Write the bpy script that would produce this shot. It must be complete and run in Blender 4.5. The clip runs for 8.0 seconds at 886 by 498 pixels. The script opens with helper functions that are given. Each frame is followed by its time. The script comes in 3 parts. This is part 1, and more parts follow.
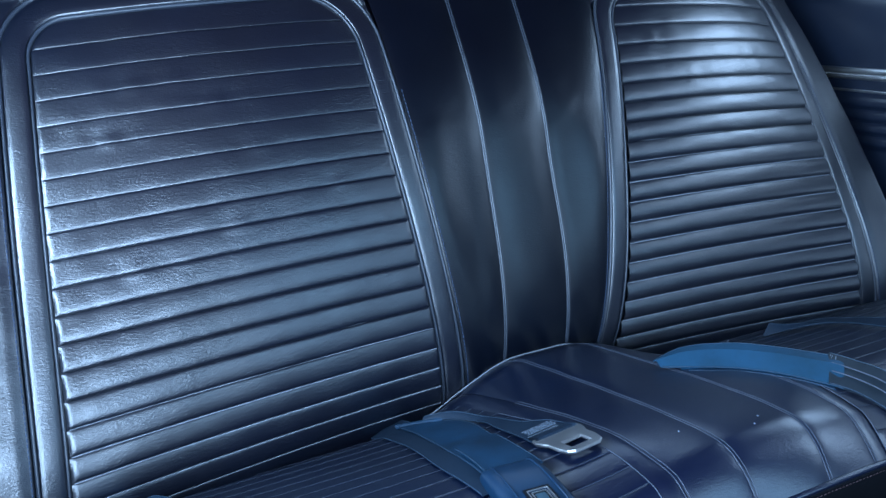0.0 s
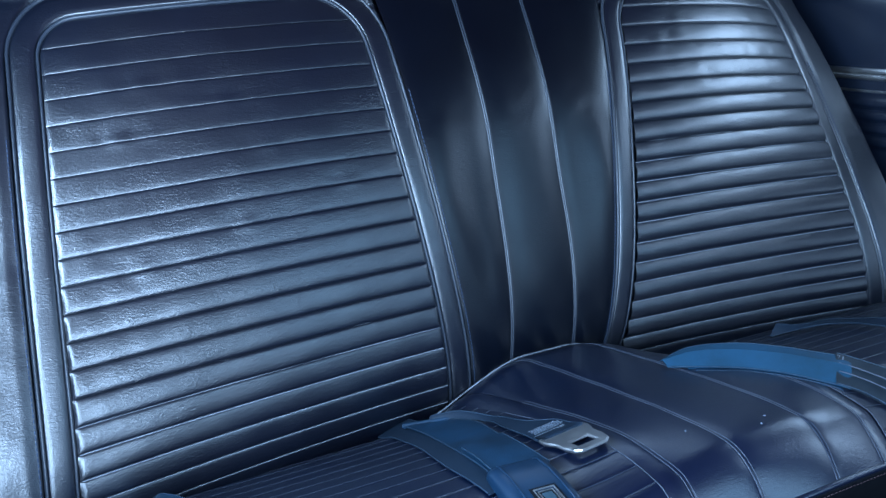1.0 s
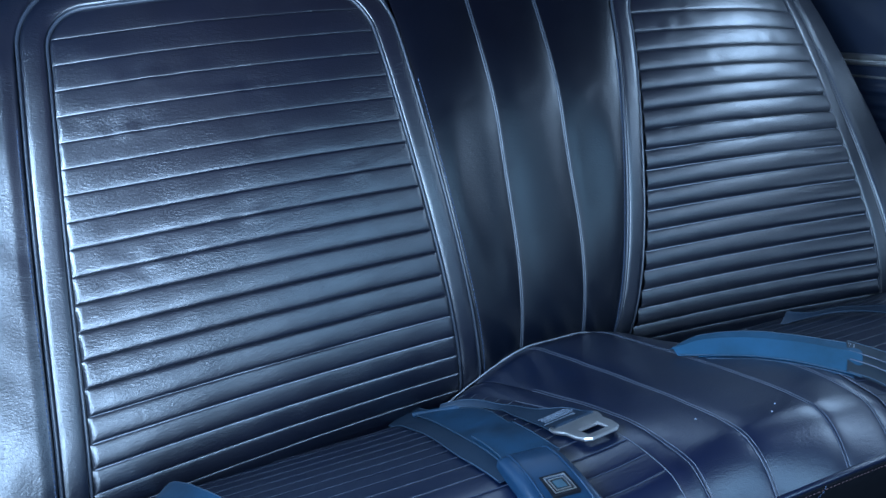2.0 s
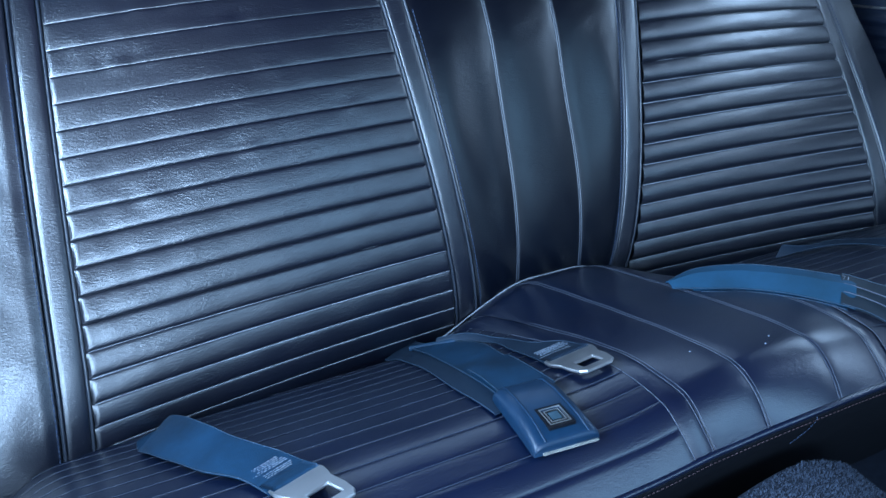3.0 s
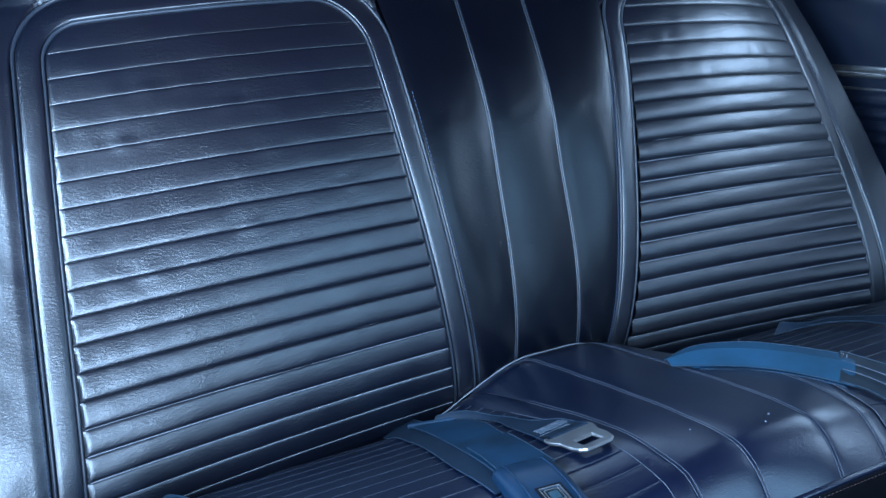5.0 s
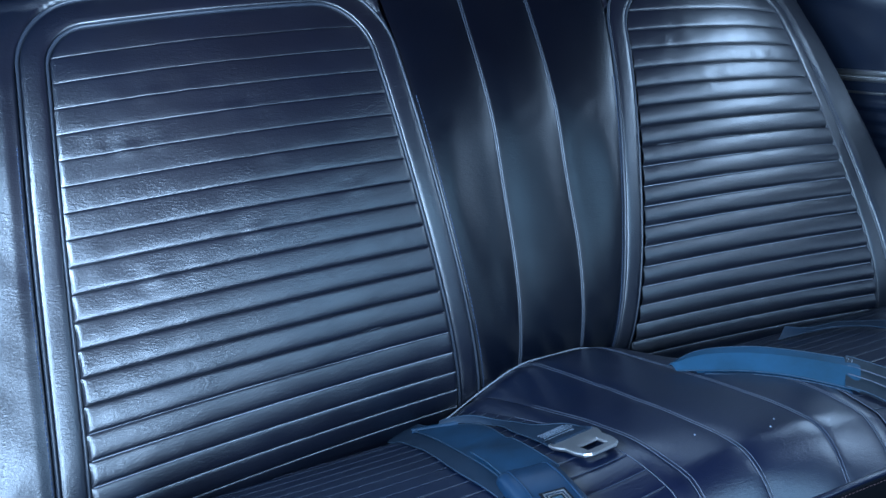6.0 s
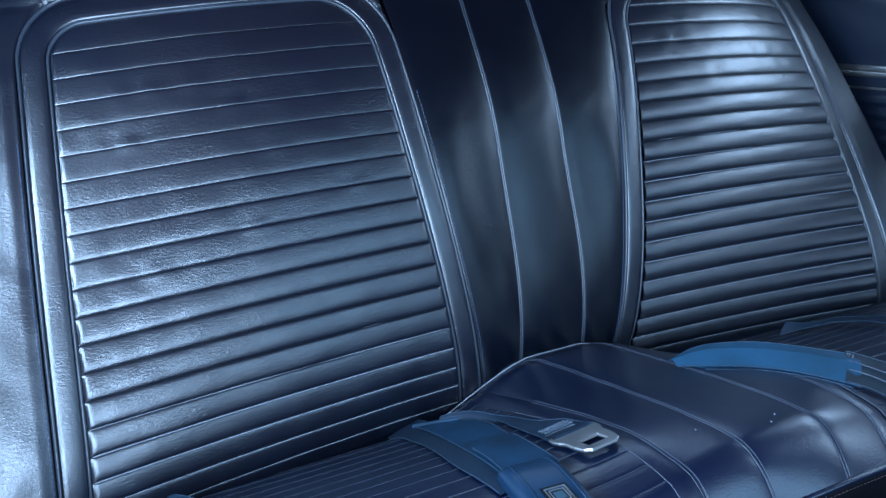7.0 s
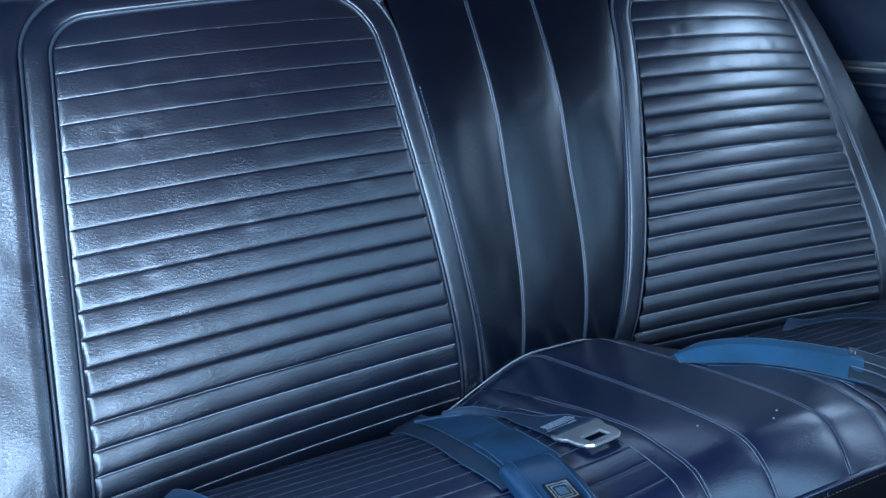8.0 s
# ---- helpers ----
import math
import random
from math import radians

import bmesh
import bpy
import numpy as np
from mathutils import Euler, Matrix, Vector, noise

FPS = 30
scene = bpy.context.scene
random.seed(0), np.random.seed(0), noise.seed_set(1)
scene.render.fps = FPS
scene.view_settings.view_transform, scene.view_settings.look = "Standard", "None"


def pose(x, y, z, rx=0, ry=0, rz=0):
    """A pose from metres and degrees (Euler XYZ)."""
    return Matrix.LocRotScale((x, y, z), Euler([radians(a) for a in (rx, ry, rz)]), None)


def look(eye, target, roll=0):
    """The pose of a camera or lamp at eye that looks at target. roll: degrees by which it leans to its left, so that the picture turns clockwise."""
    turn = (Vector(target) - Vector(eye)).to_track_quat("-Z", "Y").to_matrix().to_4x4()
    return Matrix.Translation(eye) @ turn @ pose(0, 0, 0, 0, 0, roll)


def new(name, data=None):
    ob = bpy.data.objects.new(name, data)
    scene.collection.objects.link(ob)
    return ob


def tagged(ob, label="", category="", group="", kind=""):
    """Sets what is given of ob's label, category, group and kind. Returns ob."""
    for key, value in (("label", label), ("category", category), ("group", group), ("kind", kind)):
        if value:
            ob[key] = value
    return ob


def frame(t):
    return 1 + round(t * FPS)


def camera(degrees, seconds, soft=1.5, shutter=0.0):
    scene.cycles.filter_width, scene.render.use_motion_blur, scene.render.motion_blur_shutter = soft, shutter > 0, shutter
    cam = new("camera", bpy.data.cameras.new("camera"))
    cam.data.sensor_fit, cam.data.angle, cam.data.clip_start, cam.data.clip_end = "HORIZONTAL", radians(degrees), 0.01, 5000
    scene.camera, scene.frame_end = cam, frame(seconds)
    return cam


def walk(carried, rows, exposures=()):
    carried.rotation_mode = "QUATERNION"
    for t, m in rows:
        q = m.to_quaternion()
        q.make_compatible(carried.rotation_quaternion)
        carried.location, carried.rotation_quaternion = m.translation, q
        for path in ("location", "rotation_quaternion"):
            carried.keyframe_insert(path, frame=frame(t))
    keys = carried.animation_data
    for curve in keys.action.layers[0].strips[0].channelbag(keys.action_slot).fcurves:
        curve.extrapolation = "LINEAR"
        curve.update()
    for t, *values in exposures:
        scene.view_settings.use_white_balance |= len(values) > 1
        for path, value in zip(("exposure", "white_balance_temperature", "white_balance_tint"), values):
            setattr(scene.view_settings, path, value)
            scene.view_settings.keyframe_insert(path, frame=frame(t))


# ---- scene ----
cam = camera(48.25, 8.0)

# seconds, x, y, z, yaw, pitch, roll
PATH = [
    (0.0, -0.6854, -0.7960, 1.0049, -33.742, -27.292, 6.443),
    (0.5, -0.6858, -0.7951, 1.0046, -33.633, -27.346, 6.400),
    (1.0, -0.6868, -0.7977, 1.0043, -33.305, -27.286, 6.336),
    (1.2, -0.6869, -0.7978, 1.0043, -33.149, -27.242, 6.269),
    (2.3, -0.6873, -0.7985, 1.0043, -32.745, -28.877, 5.901),
    (2.5, -0.6874, -0.7986, 1.0043, -32.904, -29.810, 5.915),
    (2.8, -0.6865, -0.7977, 1.0038, -33.216, -31.161, 5.941),
    (3.0, -0.6859, -0.7971, 1.0034, -33.466, -31.713, 6.024),
    (3.3, -0.6864, -0.7964, 1.0030, -34.035, -31.911, 6.216),
    (3.5, -0.6867, -0.7959, 1.0027, -34.357, -31.671, 6.317),
    (4.0, -0.6882, -0.7999, 1.0030, -34.205, -29.944, 6.179),
    (4.2, -0.6888, -0.8004, 1.0044, -33.904, -29.063, 5.989),
    (4.5, -0.6898, -0.8012, 1.0064, -33.501, -27.943, 5.882),
    (4.7, -0.6898, -0.8009, 1.0064, -33.280, -27.484, 5.826),
    (5.8, -0.6898, -0.7992, 1.0065, -32.879, -27.113, 5.872),
    (6.0, -0.6898, -0.7989, 1.0065, -32.846, -27.080, 5.799),
    (6.5, -0.6905, -0.7976, 1.0065, -32.862, -27.137, 5.764),
    (7.0, -0.6892, -0.7993, 1.0058, -32.787, -27.305, 5.721),
    (7.5, -0.6891, -0.8000, 1.0054, -32.730, -27.411, 5.723),
    (8.0, -0.6898, -0.7989, 1.0054, -32.707, -27.556, 5.822),
]
walk(cam, [(t, pose(x, y, z, 0, 0, yaw) @ pose(0, 0, 0, 90 + pitch, 0, 0) @ pose(0, 0, 0, 0, 0, roll)) for t, x, y, z, yaw, pitch, roll in PATH])

# ---- daylight: sky all round, window openings and the open door as large soft lights ----
world = bpy.data.worlds.new("sky")
scene.world = world
world.use_nodes = True
sky = world.node_tree.nodes.new("ShaderNodeTexSky")
sky.sky_type, sky.sun_disc = "NISHITA", False
sky.sun_elevation, sky.sun_rotation = radians(48), radians(140)
world.node_tree.links.new(sky.outputs[0], world.node_tree.nodes["Background"].inputs[0])
world.node_tree.nodes["Background"].inputs[1].default_value = 0.05


def window_light(name, eye, target, wide, high, power, colour, spread=180):
    lamp = bpy.data.lights.new(name, "AREA")
    lamp.shape, lamp.size, lamp.size_y, lamp.energy, lamp.color = "RECTANGLE", wide, high, power, colour
    lamp.spread = radians(spread)
    ob = new(name, lamp)
    ob.matrix_world = look(eye, target)
    return ob


DAYLIGHT = (0.42, 0.66, 1.0)
BLUER_DAYLIGHT = (0.27, 0.60, 1.0)       # daylight made bluer to add a teal sheen to the pleats
window_light("windscreen_left_light", (-0.58, -1.70, 1.06), (-0.58, -0.98, 0.19), 0.44, 0.74, 33, DAYLIGHT)
window_light("windscreen_right_light", (0.62, -1.44, 1.155), (0.62, -1.125, 0.525), 0.36, 0.66, 3.4, BLUER_DAYLIGHT)
window_light("windscreen_top_light", (0.16, -1.34, 1.205), (0.16, -1.025, 0.575), 0.52, 0.34, 1.8, BLUER_DAYLIGHT)
window_light("door_front_light", (-0.855, -1.23, 0.92), (0.0, -1.23, 0.92), 0.74, 0.70, 5, DAYLIGHT)
window_light("door_rear_light", (-0.855, -0.58, 0.92), (0.0, -0.58, 0.92), 0.54, 0.62, 20, DAYLIGHT)
window_light("left_window_light", (-0.85, -0.08, 0.92), (0.0, -0.08, 0.92), 0.36, 0.22, 10.5, DAYLIGHT)
window_light("right_window_front_light", (0.81, -0.50, 1.00), (0.0, -0.50, 1.00), 0.30, 0.34, 2.2, DAYLIGHT)
window_light("right_window_rear_light", (0.81, -0.01, 0.915), (0.0, -0.01, 0.915), 0.38, 0.17, 2.1, DAYLIGHT)
window_light("right_door_light", (0.81, -1.38, 0.88), (0.0, -1.38, 0.88), 0.26, 0.20, 1.0, DAYLIGHT)
window_light("rear_window_light", (0.10, 0.70, 1.07), (0.0, -0.4, 0.80), 1.20, 0.38, 4.0, DAYLIGHT)

# ---- materials ----
def material(name):
    m = bpy.data.materials.new(name)
    m.use_nodes = True
    return m, m.node_tree.nodes, m.node_tree.links, m.node_tree.nodes["Principled BSDF"]


def node(nodes, kind, **values):
    n = nodes.new(kind)
    for key, value in values.items():
        n.inputs[key].default_value = value
    return n


def ramp(nodes, a, b, lo=0.0, hi=1.0):
    r = nodes.new("ShaderNodeValToRGB")
    r.color_ramp.elements[0].position, r.color_ramp.elements[1].position = lo, hi
    r.color_ramp.elements[0].color, r.color_ramp.elements[1].color = (*a, 1), (*b, 1)
    return r


def vinyl(name, dark, light, rough, grain=0.35, level=1.0, ior=1.75):
    """Grained seat vinyl: fine leather grain, creased patches, uneven shine."""
    m, nodes, links, bsdf = material(name)
    place = nodes.new("ShaderNodeTexCoord")
    wide = node(nodes, "ShaderNodeTexNoise", Scale=9.0, Detail=4.0, Roughness=0.6)
    fine = node(nodes, "ShaderNodeTexNoise", Scale=640.0, Detail=3.0, Roughness=0.65)
    cells = node(nodes, "ShaderNodeTexVoronoi", Scale=900.0)
    crease = node(nodes, "ShaderNodeTexNoise", Scale=430.0, Detail=2.5, Distortion=0.9)
    patch = node(nodes, "ShaderNodeTexNoise", Scale=24.0, Detail=2.5)
    slant = node(nodes, "ShaderNodeMapping", Rotation=(0.0, -0.75, 0.0), Scale=(0.42, 0.8, 1.25))
    links.new(place.outputs["Object"], slant.inputs["Vector"])
    links.new(slant.outputs[0], crease.inputs["Vector"])
    for n in (wide, fine, cells, patch):
        links.new(place.outputs["Object"], n.inputs["Vector"])
    tone = ramp(nodes, dark, light, 0.30, 0.72)
    links.new(wide.outputs["Fac"], tone.inputs[0])
    links.new(tone.outputs[0], bsdf.inputs["Base Color"])
    shine = nodes.new("ShaderNodeMapRange")
    shine.inputs["To Min"].default_value, shine.inputs["To Max"].default_value = rough - 0.02, rough + 0.03
    links.new(patch.outputs["Fac"], shine.inputs["Value"])
    links.new(shine.outputs[0], bsdf.inputs["Roughness"])
    where = ramp(nodes, (0.40, 0.40, 0.40), (1, 1, 1), 0.40, 0.70)
    links.new(patch.outputs["Fac"], where.inputs[0])
    fold = nodes.new("ShaderNodeMath")
    fold.operation = "MULTIPLY"
    links.new(crease.outputs["Fac"], fold.inputs[0])
    links.new(where.outputs[0], fold.inputs[1])
    total = nodes.new("ShaderNodeMath")
    total.operation = "MULTIPLY_ADD"
    links.new(cells.outputs["Distance"], total.inputs[0])
    total.inputs[1].default_value = 0.25
    soft = nodes.new("ShaderNodeMath")
    soft.operation = "MULTIPLY"
    soft.inputs[1].default_value = 0.4
    links.new(fine.outputs["Fac"], soft.inputs[0])
    links.new(soft.outputs[0], total.inputs[2])
    height = nodes.new("ShaderNodeMath")
    height.operation = "MULTIPLY_ADD"
    links.new(fold.outputs[0], height.inputs[0])
    height.inputs[1].default_value = 2.0
    links.new(total.outputs[0], height.inputs[2])
    bump = node(nodes, "ShaderNodeBump", Strength=grain, Distance=0.0005)
    links.new(height.outputs[0], bump.inputs["Height"])
    links.new(bump.outputs[0], bsdf.inputs["Normal"])
    bsdf.inputs["Specular IOR Level"].default_value = level
    bsdf.inputs["IOR"].default_value = ior
    return m


def webbing(name, dark, light):
    """Woven belt webbing: fine crosswise and lengthwise ribs."""
    m, nodes, links, bsdf = material(name)
    place = nodes.new("ShaderNodeTexCoord")
    wide = node(nodes, "ShaderNodeTexNoise", Scale=15.0, Detail=6.0, Roughness=0.7)
    weave = node(nodes, "ShaderNodeTexNoise", Scale=900.0, Detail=1.0)
    for n in (wide, weave):
        links.new(place.outputs["Object"], n.inputs["Vector"])
    tone = ramp(nodes, dark, light, 0.30, 0.70)
    links.new(wide.outputs["Fac"], tone.inputs[0])
    links.new(tone.outputs[0], bsdf.inputs["Base Color"])
    bump = node(nodes, "ShaderNodeBump", Strength=0.5, Distance=0.0005)
    links.new(weave.outputs["Fac"], bump.inputs["Height"])
    links.new(bump.outputs[0], bsdf.inputs["Normal"])
    bsdf.inputs["Roughness"].default_value = 0.55
    bsdf.inputs["Specular IOR Level"].default_value = 0.25
    return m


def metal(name, colour, rough, metallic=1.0):
    m, nodes, links, bsdf = material(name)
    place = nodes.new("ShaderNodeTexCoord")
    wear = node(nodes, "ShaderNodeTexNoise", Scale=70.0, Detail=5.0)
    links.new(place.outputs["Object"], wear.inputs["Vector"])
    r = nodes.new("ShaderNodeMapRange")
    r.inputs["To Min"].default_value, r.inputs["To Max"].default_value = rough - 0.07, rough + 0.14
    links.new(wear.outputs["Fac"], r.inputs["Value"])
    links.new(r.outputs[0], bsdf.inputs["Roughness"])
    bsdf.inputs["Base Color"].default_value = (*colour, 1)
    bsdf.inputs["Metallic"].default_value = metallic
    return m


def plain(name, dark, light, rough, scale=40.0, relief=0.2):
    m, nodes, links, bsdf = material(name)
    place = nodes.new("ShaderNodeTexCoord")
    n = node(nodes, "ShaderNodeTexNoise", Scale=scale, Detail=5.0)
    links.new(place.outputs["Object"], n.inputs["Vector"])
    tone = ramp(nodes, dark, light, 0.3, 0.7)
    links.new(n.outputs["Fac"], tone.inputs[0])
    links.new(tone.outputs[0], bsdf.inputs["Base Color"])
    bump = node(nodes, "ShaderNodeBump", Strength=relief, Distance=0.001)
    links.new(n.outputs["Fac"], bump.inputs["Height"])
    links.new(bump.outputs[0], bsdf.inputs["Normal"])
    bsdf.inputs["Roughness"].default_value = rough
    return m


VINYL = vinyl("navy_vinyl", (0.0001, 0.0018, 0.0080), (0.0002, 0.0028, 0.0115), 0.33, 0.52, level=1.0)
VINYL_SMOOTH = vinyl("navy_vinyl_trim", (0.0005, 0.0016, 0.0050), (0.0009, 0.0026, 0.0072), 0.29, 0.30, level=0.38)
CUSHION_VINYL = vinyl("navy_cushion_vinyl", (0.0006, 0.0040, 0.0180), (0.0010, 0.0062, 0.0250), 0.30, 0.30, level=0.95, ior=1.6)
BEAD = vinyl("navy_vinyl_welt", (0.020, 0.026, 0.038), (0.032, 0.040, 0.056), 0.40, 0.08, level=0.45)
THREAD = plain("pale_blue_thread", (0.16, 0.20, 0.26), (0.28, 0.33, 0.40), 0.6, 300.0)
DARK_THREAD = plain("navy_thread", (0.020, 0.036, 0.075), (0.040, 0.066, 0.120), 0.6, 300.0)
RED_TINT_THREAD = plain("red_tint_thread", (0.06, 0.035, 0.04), (0.11, 0.06, 0.065), 0.6, 300.0)
BLUE_WEB = webbing("blue_webbing", (0.004, 0.017, 0.034), (0.009, 0.050, 0.105))
BRIGHT_WEB = webbing("light_blue_webbing", (0.012, 0.045, 0.075), (0.018, 0.080, 0.150))
PAD_THREAD = plain("blue_grey_thread", (0.026, 0.036, 0.060), (0.052, 0.066, 0.096), 0.55, 300.0)
PALE_STEEL = plain("worn_pale_steel", (0.22, 0.22, 0.20), (0.34, 0.33, 0.30), 0.35, 120.0)
SEAM_THREAD = plain("pale_seam_thread", (0.26, 0.29, 0.34), (0.40, 0.43, 0.48), 0.5, 300.0)
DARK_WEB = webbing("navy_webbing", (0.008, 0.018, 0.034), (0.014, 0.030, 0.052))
BLUE_PLASTIC = plain("blue_buckle_plastic", (0.0035, 0.021, 0.048), (0.0055, 0.028, 0.062), 0.36, 60.0, 0.05)
STEEL = metal("buckle_steel", (0.66, 0.66, 0.67), 0.36, 1.0)
CHROME = metal("trim_chrome", (0.95, 0.95, 0.95), 0.30)
CARPET_MAT = plain("navy_loop_carpet", (0.022, 0.032, 0.052), (0.055, 0.074, 0.112), 0.95, 260.0, 0.3)


def fibre_shades(m):
    """Each carpet fibre a shade of its own."""
    nodes, links = m.node_tree.nodes, m.node_tree.links
    geo = nodes.new("ShaderNodeNewGeometry")
    shade = ramp(nodes, (0.012, 0.018, 0.032), (0.085, 0.112, 0.165), 0.15, 0.95)
    links.new(geo.outputs["Random Per Island"], shade.inputs[0])
    links.new(shade.outputs[0], nodes["Principled BSDF"].inputs["Base Color"])


fibre_shades(CARPET_MAT)
HEADLINER = plain("red_brown_headliner", (0.026, 0.0066, 0.0062), (0.040, 0.010, 0.009), 0.9, 200.0)
TRIM = plain("dark_trim", (0.008, 0.011, 0.019), (0.013, 0.018, 0.030), 0.5, 120.0)
TRIM_GLOSS = vinyl("navy_side_trim", (0.003, 0.008, 0.021), (0.005, 0.012, 0.029), 0.33, 0.12)
SEAM = plain("grey_seam_thread", (0.046, 0.058, 0.085), (0.085, 0.10, 0.135), 0.5, 300.0)
FACING = plain("black_facing_vinyl", (0.004, 0.0045, 0.007), (0.007, 0.008, 0.011), 0.65, 150.0)
FACING.node_tree.nodes["Principled BSDF"].inputs["Specular IOR Level"].default_value = 0.15

# ---- shape of the seat: smooth formulas in metres ----
PITCH = 0.0253          # height of one sewn pleat on the backrest
TOP = 19.0              # pleat count up to the top border
BAND = 0.031            # width of the plain border round a pleated panel


def smooth(a, b, x):
    t = np.clip((x - a) / (b - a), 0.0, 1.0)
    return t * t * (3 - 2 * t)


def inner_edge(i):
    return 0.131 + 0.0038 * i - 0.00003 * i * i


def outer_edge(i):
    return 0.5652 - 0.00167 * i - 0.000046 * i * i


SIGHT = np.array([-0.688, -0.798, 1.005])
LEAN = 0.0008


def back_base(x, i):
    """Point of the backrest's base surface at x and i pleats up from its lowest seam, brought a little more upright and laid back again at its top."""
    s = 1 - LEAN * np.clip(i, -3, 26) + 0.00026 * np.clip(i - 8, 0, 18) ** 2
    return SIGHT + (back_form(x, i) - SIGHT) * s[..., None]


def back_form(x, i):
    """The backrest's form with its full lean."""
    ax = np.abs(x)
    ic = np.clip(i, -3, 20)
    y = -0.0012 - 0.0024 * ic + 0.001774 * ic**2 - 0.000101 * ic**3 + 0.00000233 * ic**4
    z = 0.3003 + 0.02563 * ic - 0.000146 * ic**2
    t = np.maximum(0.0, (ax - inner_edge(ic)) / (outer_edge(ic) - inner_edge(ic)))
    t2 = np.where(t < 1, t * t, 1 + 2 * (t - 1) + 0.3 * (t - 1) ** 2)
    y = y + t2 * (-0.0539 + 0.00694 * ic - 0.000109 * ic**2)
    z = z + t2 * (0.01255 - 0.00328 * ic + 0.000065 * ic**2)
    bulge = np.clip(4 * t * (1 - t), 0, 1)
    y = y - 0.008 * bulge
    z = z + 0.0035 * bulge
    # the middle section is a little hollow at half height and full at the top
    mid = smooth(0.135, 0.07, ax)
    y = y + mid * (0.010 * np.exp(-((ic - 9.0) / 4.0) ** 2))
    # rounded top edge and rolled outer sides
    over = np.maximum(0.0, i - 20)
    y = y + 0.012 * over + 0.0040 * over**2
    z = z + 0.020 * over - 0.0045 * over**2
    a = ax - outer_edge(ic)
    y = y + 0.6 * np.maximum(0.0, a) ** 2 + 40.0 * np.maximum(0.0, a - 0.092) ** 2
    return np.stack([x + 0 * i, y, z], axis=-1)


def back_point(x, i, h):
    """The same, lifted by h along the surface's own normal."""
    x, i, h = np.broadcast_arrays(np.asarray(x, float), np.asarray(i, float), np.asarray(h, float))
    e = 0.002
    du = back_base(x + e, i) - back_base(x - e, i)
    dv = back_base(x, i + 0.06) - back_base(x, i - 0.06)
    n = np.cross(du, dv)
    n = n / np.linalg.norm(n, axis=-1, keepdims=True)
    return back_base(x, i) + n * h[..., None]


def front_roll(d):
    """How far the cushion has rolled over its front edge: 0 on top, 1 at the cord."""
    return (np.maximum(0, d - 0.330) / 0.0595) ** 2.0


def cushion_z(x, y):
    ax, d = np.abs(x), -y
    e = np.maximum(0, 0.372 - d)
    zc = 0.4636 - 0.368 * (np.sqrt(e * e + 0.0049) - 0.07) - 0.046 * front_roll(d)
    e = np.maximum(0, 0.31 - d)
    zp = 0.437 - 0.66 * (np.sqrt(e * e + 0.0064) - 0.08) - 0.031 * (np.maximum(0, d - 0.346) / 0.0435) ** 1.35
    zp = zp + 0.0085 * np.exp(-np.maximum(0.0, ax - 0.12) / 0.07)
    w = smooth(0.03, 0.19, ax)
    z = zc * (1 - w) + zp * w
    z = z - 6.0 * np.maximum(0, 0.05 - d) ** 2
    return z - 0.9 * np.maximum(0, ax - 0.60) ** 2 * 10


def cushion_base(x, y):
    roll = front_roll(-y)
    p = np.stack([x + 0.008 * roll, y + 0 * x, cushion_z(x, y)], axis=-1)
    full = 0.022 * smooth(-0.12, 0.06, x) * roll
    return p + (SIGHT - p) * full[..., None]


def cushion_point(x, y, h):
    x, y, h = np.broadcast_arrays(np.asarray(x, float), np.asarray(y, float), np.asarray(h, float))
    e = 0.002
    n = np.cross(cushion_base(x + e, y) - cushion_base(x - e, y), cushion_base(x, y + e) - cushion_base(x, y - e))
    n = n / np.linalg.norm(n, axis=-1, keepdims=True)
    return cushion_base(x, y) + n * h[..., None]


def panel_limits(i):
    """Inner and outer x of a pleated panel at height i, with rounded upper corners."""
    i = np.asarray(i, float)
    lo, hi = inner_edge(i), outer_edge(i)
    for r, sign in ((0.052, 1), (0.034, -1)):
        d = np.clip((i - TOP) * PITCH + r, 0, r)
        cut = r - np.sqrt(np.maximum(0, r * r - d * d))
        if sign > 0:
            lo = lo + cut
        else:
            hi = hi - cut
    return lo, hi

# ---- mesh helpers ----
def part(name, verts, faces, mat, parent=None, label="", shade=True):
    me = bpy.data.meshes.new(name)
    me.from_pydata([tuple(v) for v in verts], [], faces)
    me.materials.append(mat)
    me.update()
    if shade:
        me.polygons.foreach_set("use_smooth", [True] * len(me.polygons))
    ob = new(name, me)
    ob.parent = parent
    if label:
        tagged(ob, label)
    return ob


def thing(name, label, category, group="", kind=""):
    return tagged(new(name), label, category, group, kind)


def grid(p, close=False):
    """Vertices and faces of a grid of points p[u, v]; close joins the last column to the first."""
    nu, nv = p.shape[:2]
    faces = []
    for a in range(nu - 1):
        for b in range(nv - (0 if close else 1)):
            c = (b + 1) % nv
            faces.append((a * nv + b, (a + 1) * nv + b, (a + 1) * nv + c, a * nv + c))
    return p.reshape(-1, 3), faces


def merge(pieces):
    verts, faces = [], []
    for v, f in pieces:
        k = len(verts)
        verts.extend(list(v))
        faces.extend([tuple(q + k for q in face) for face in f])
    return verts, faces


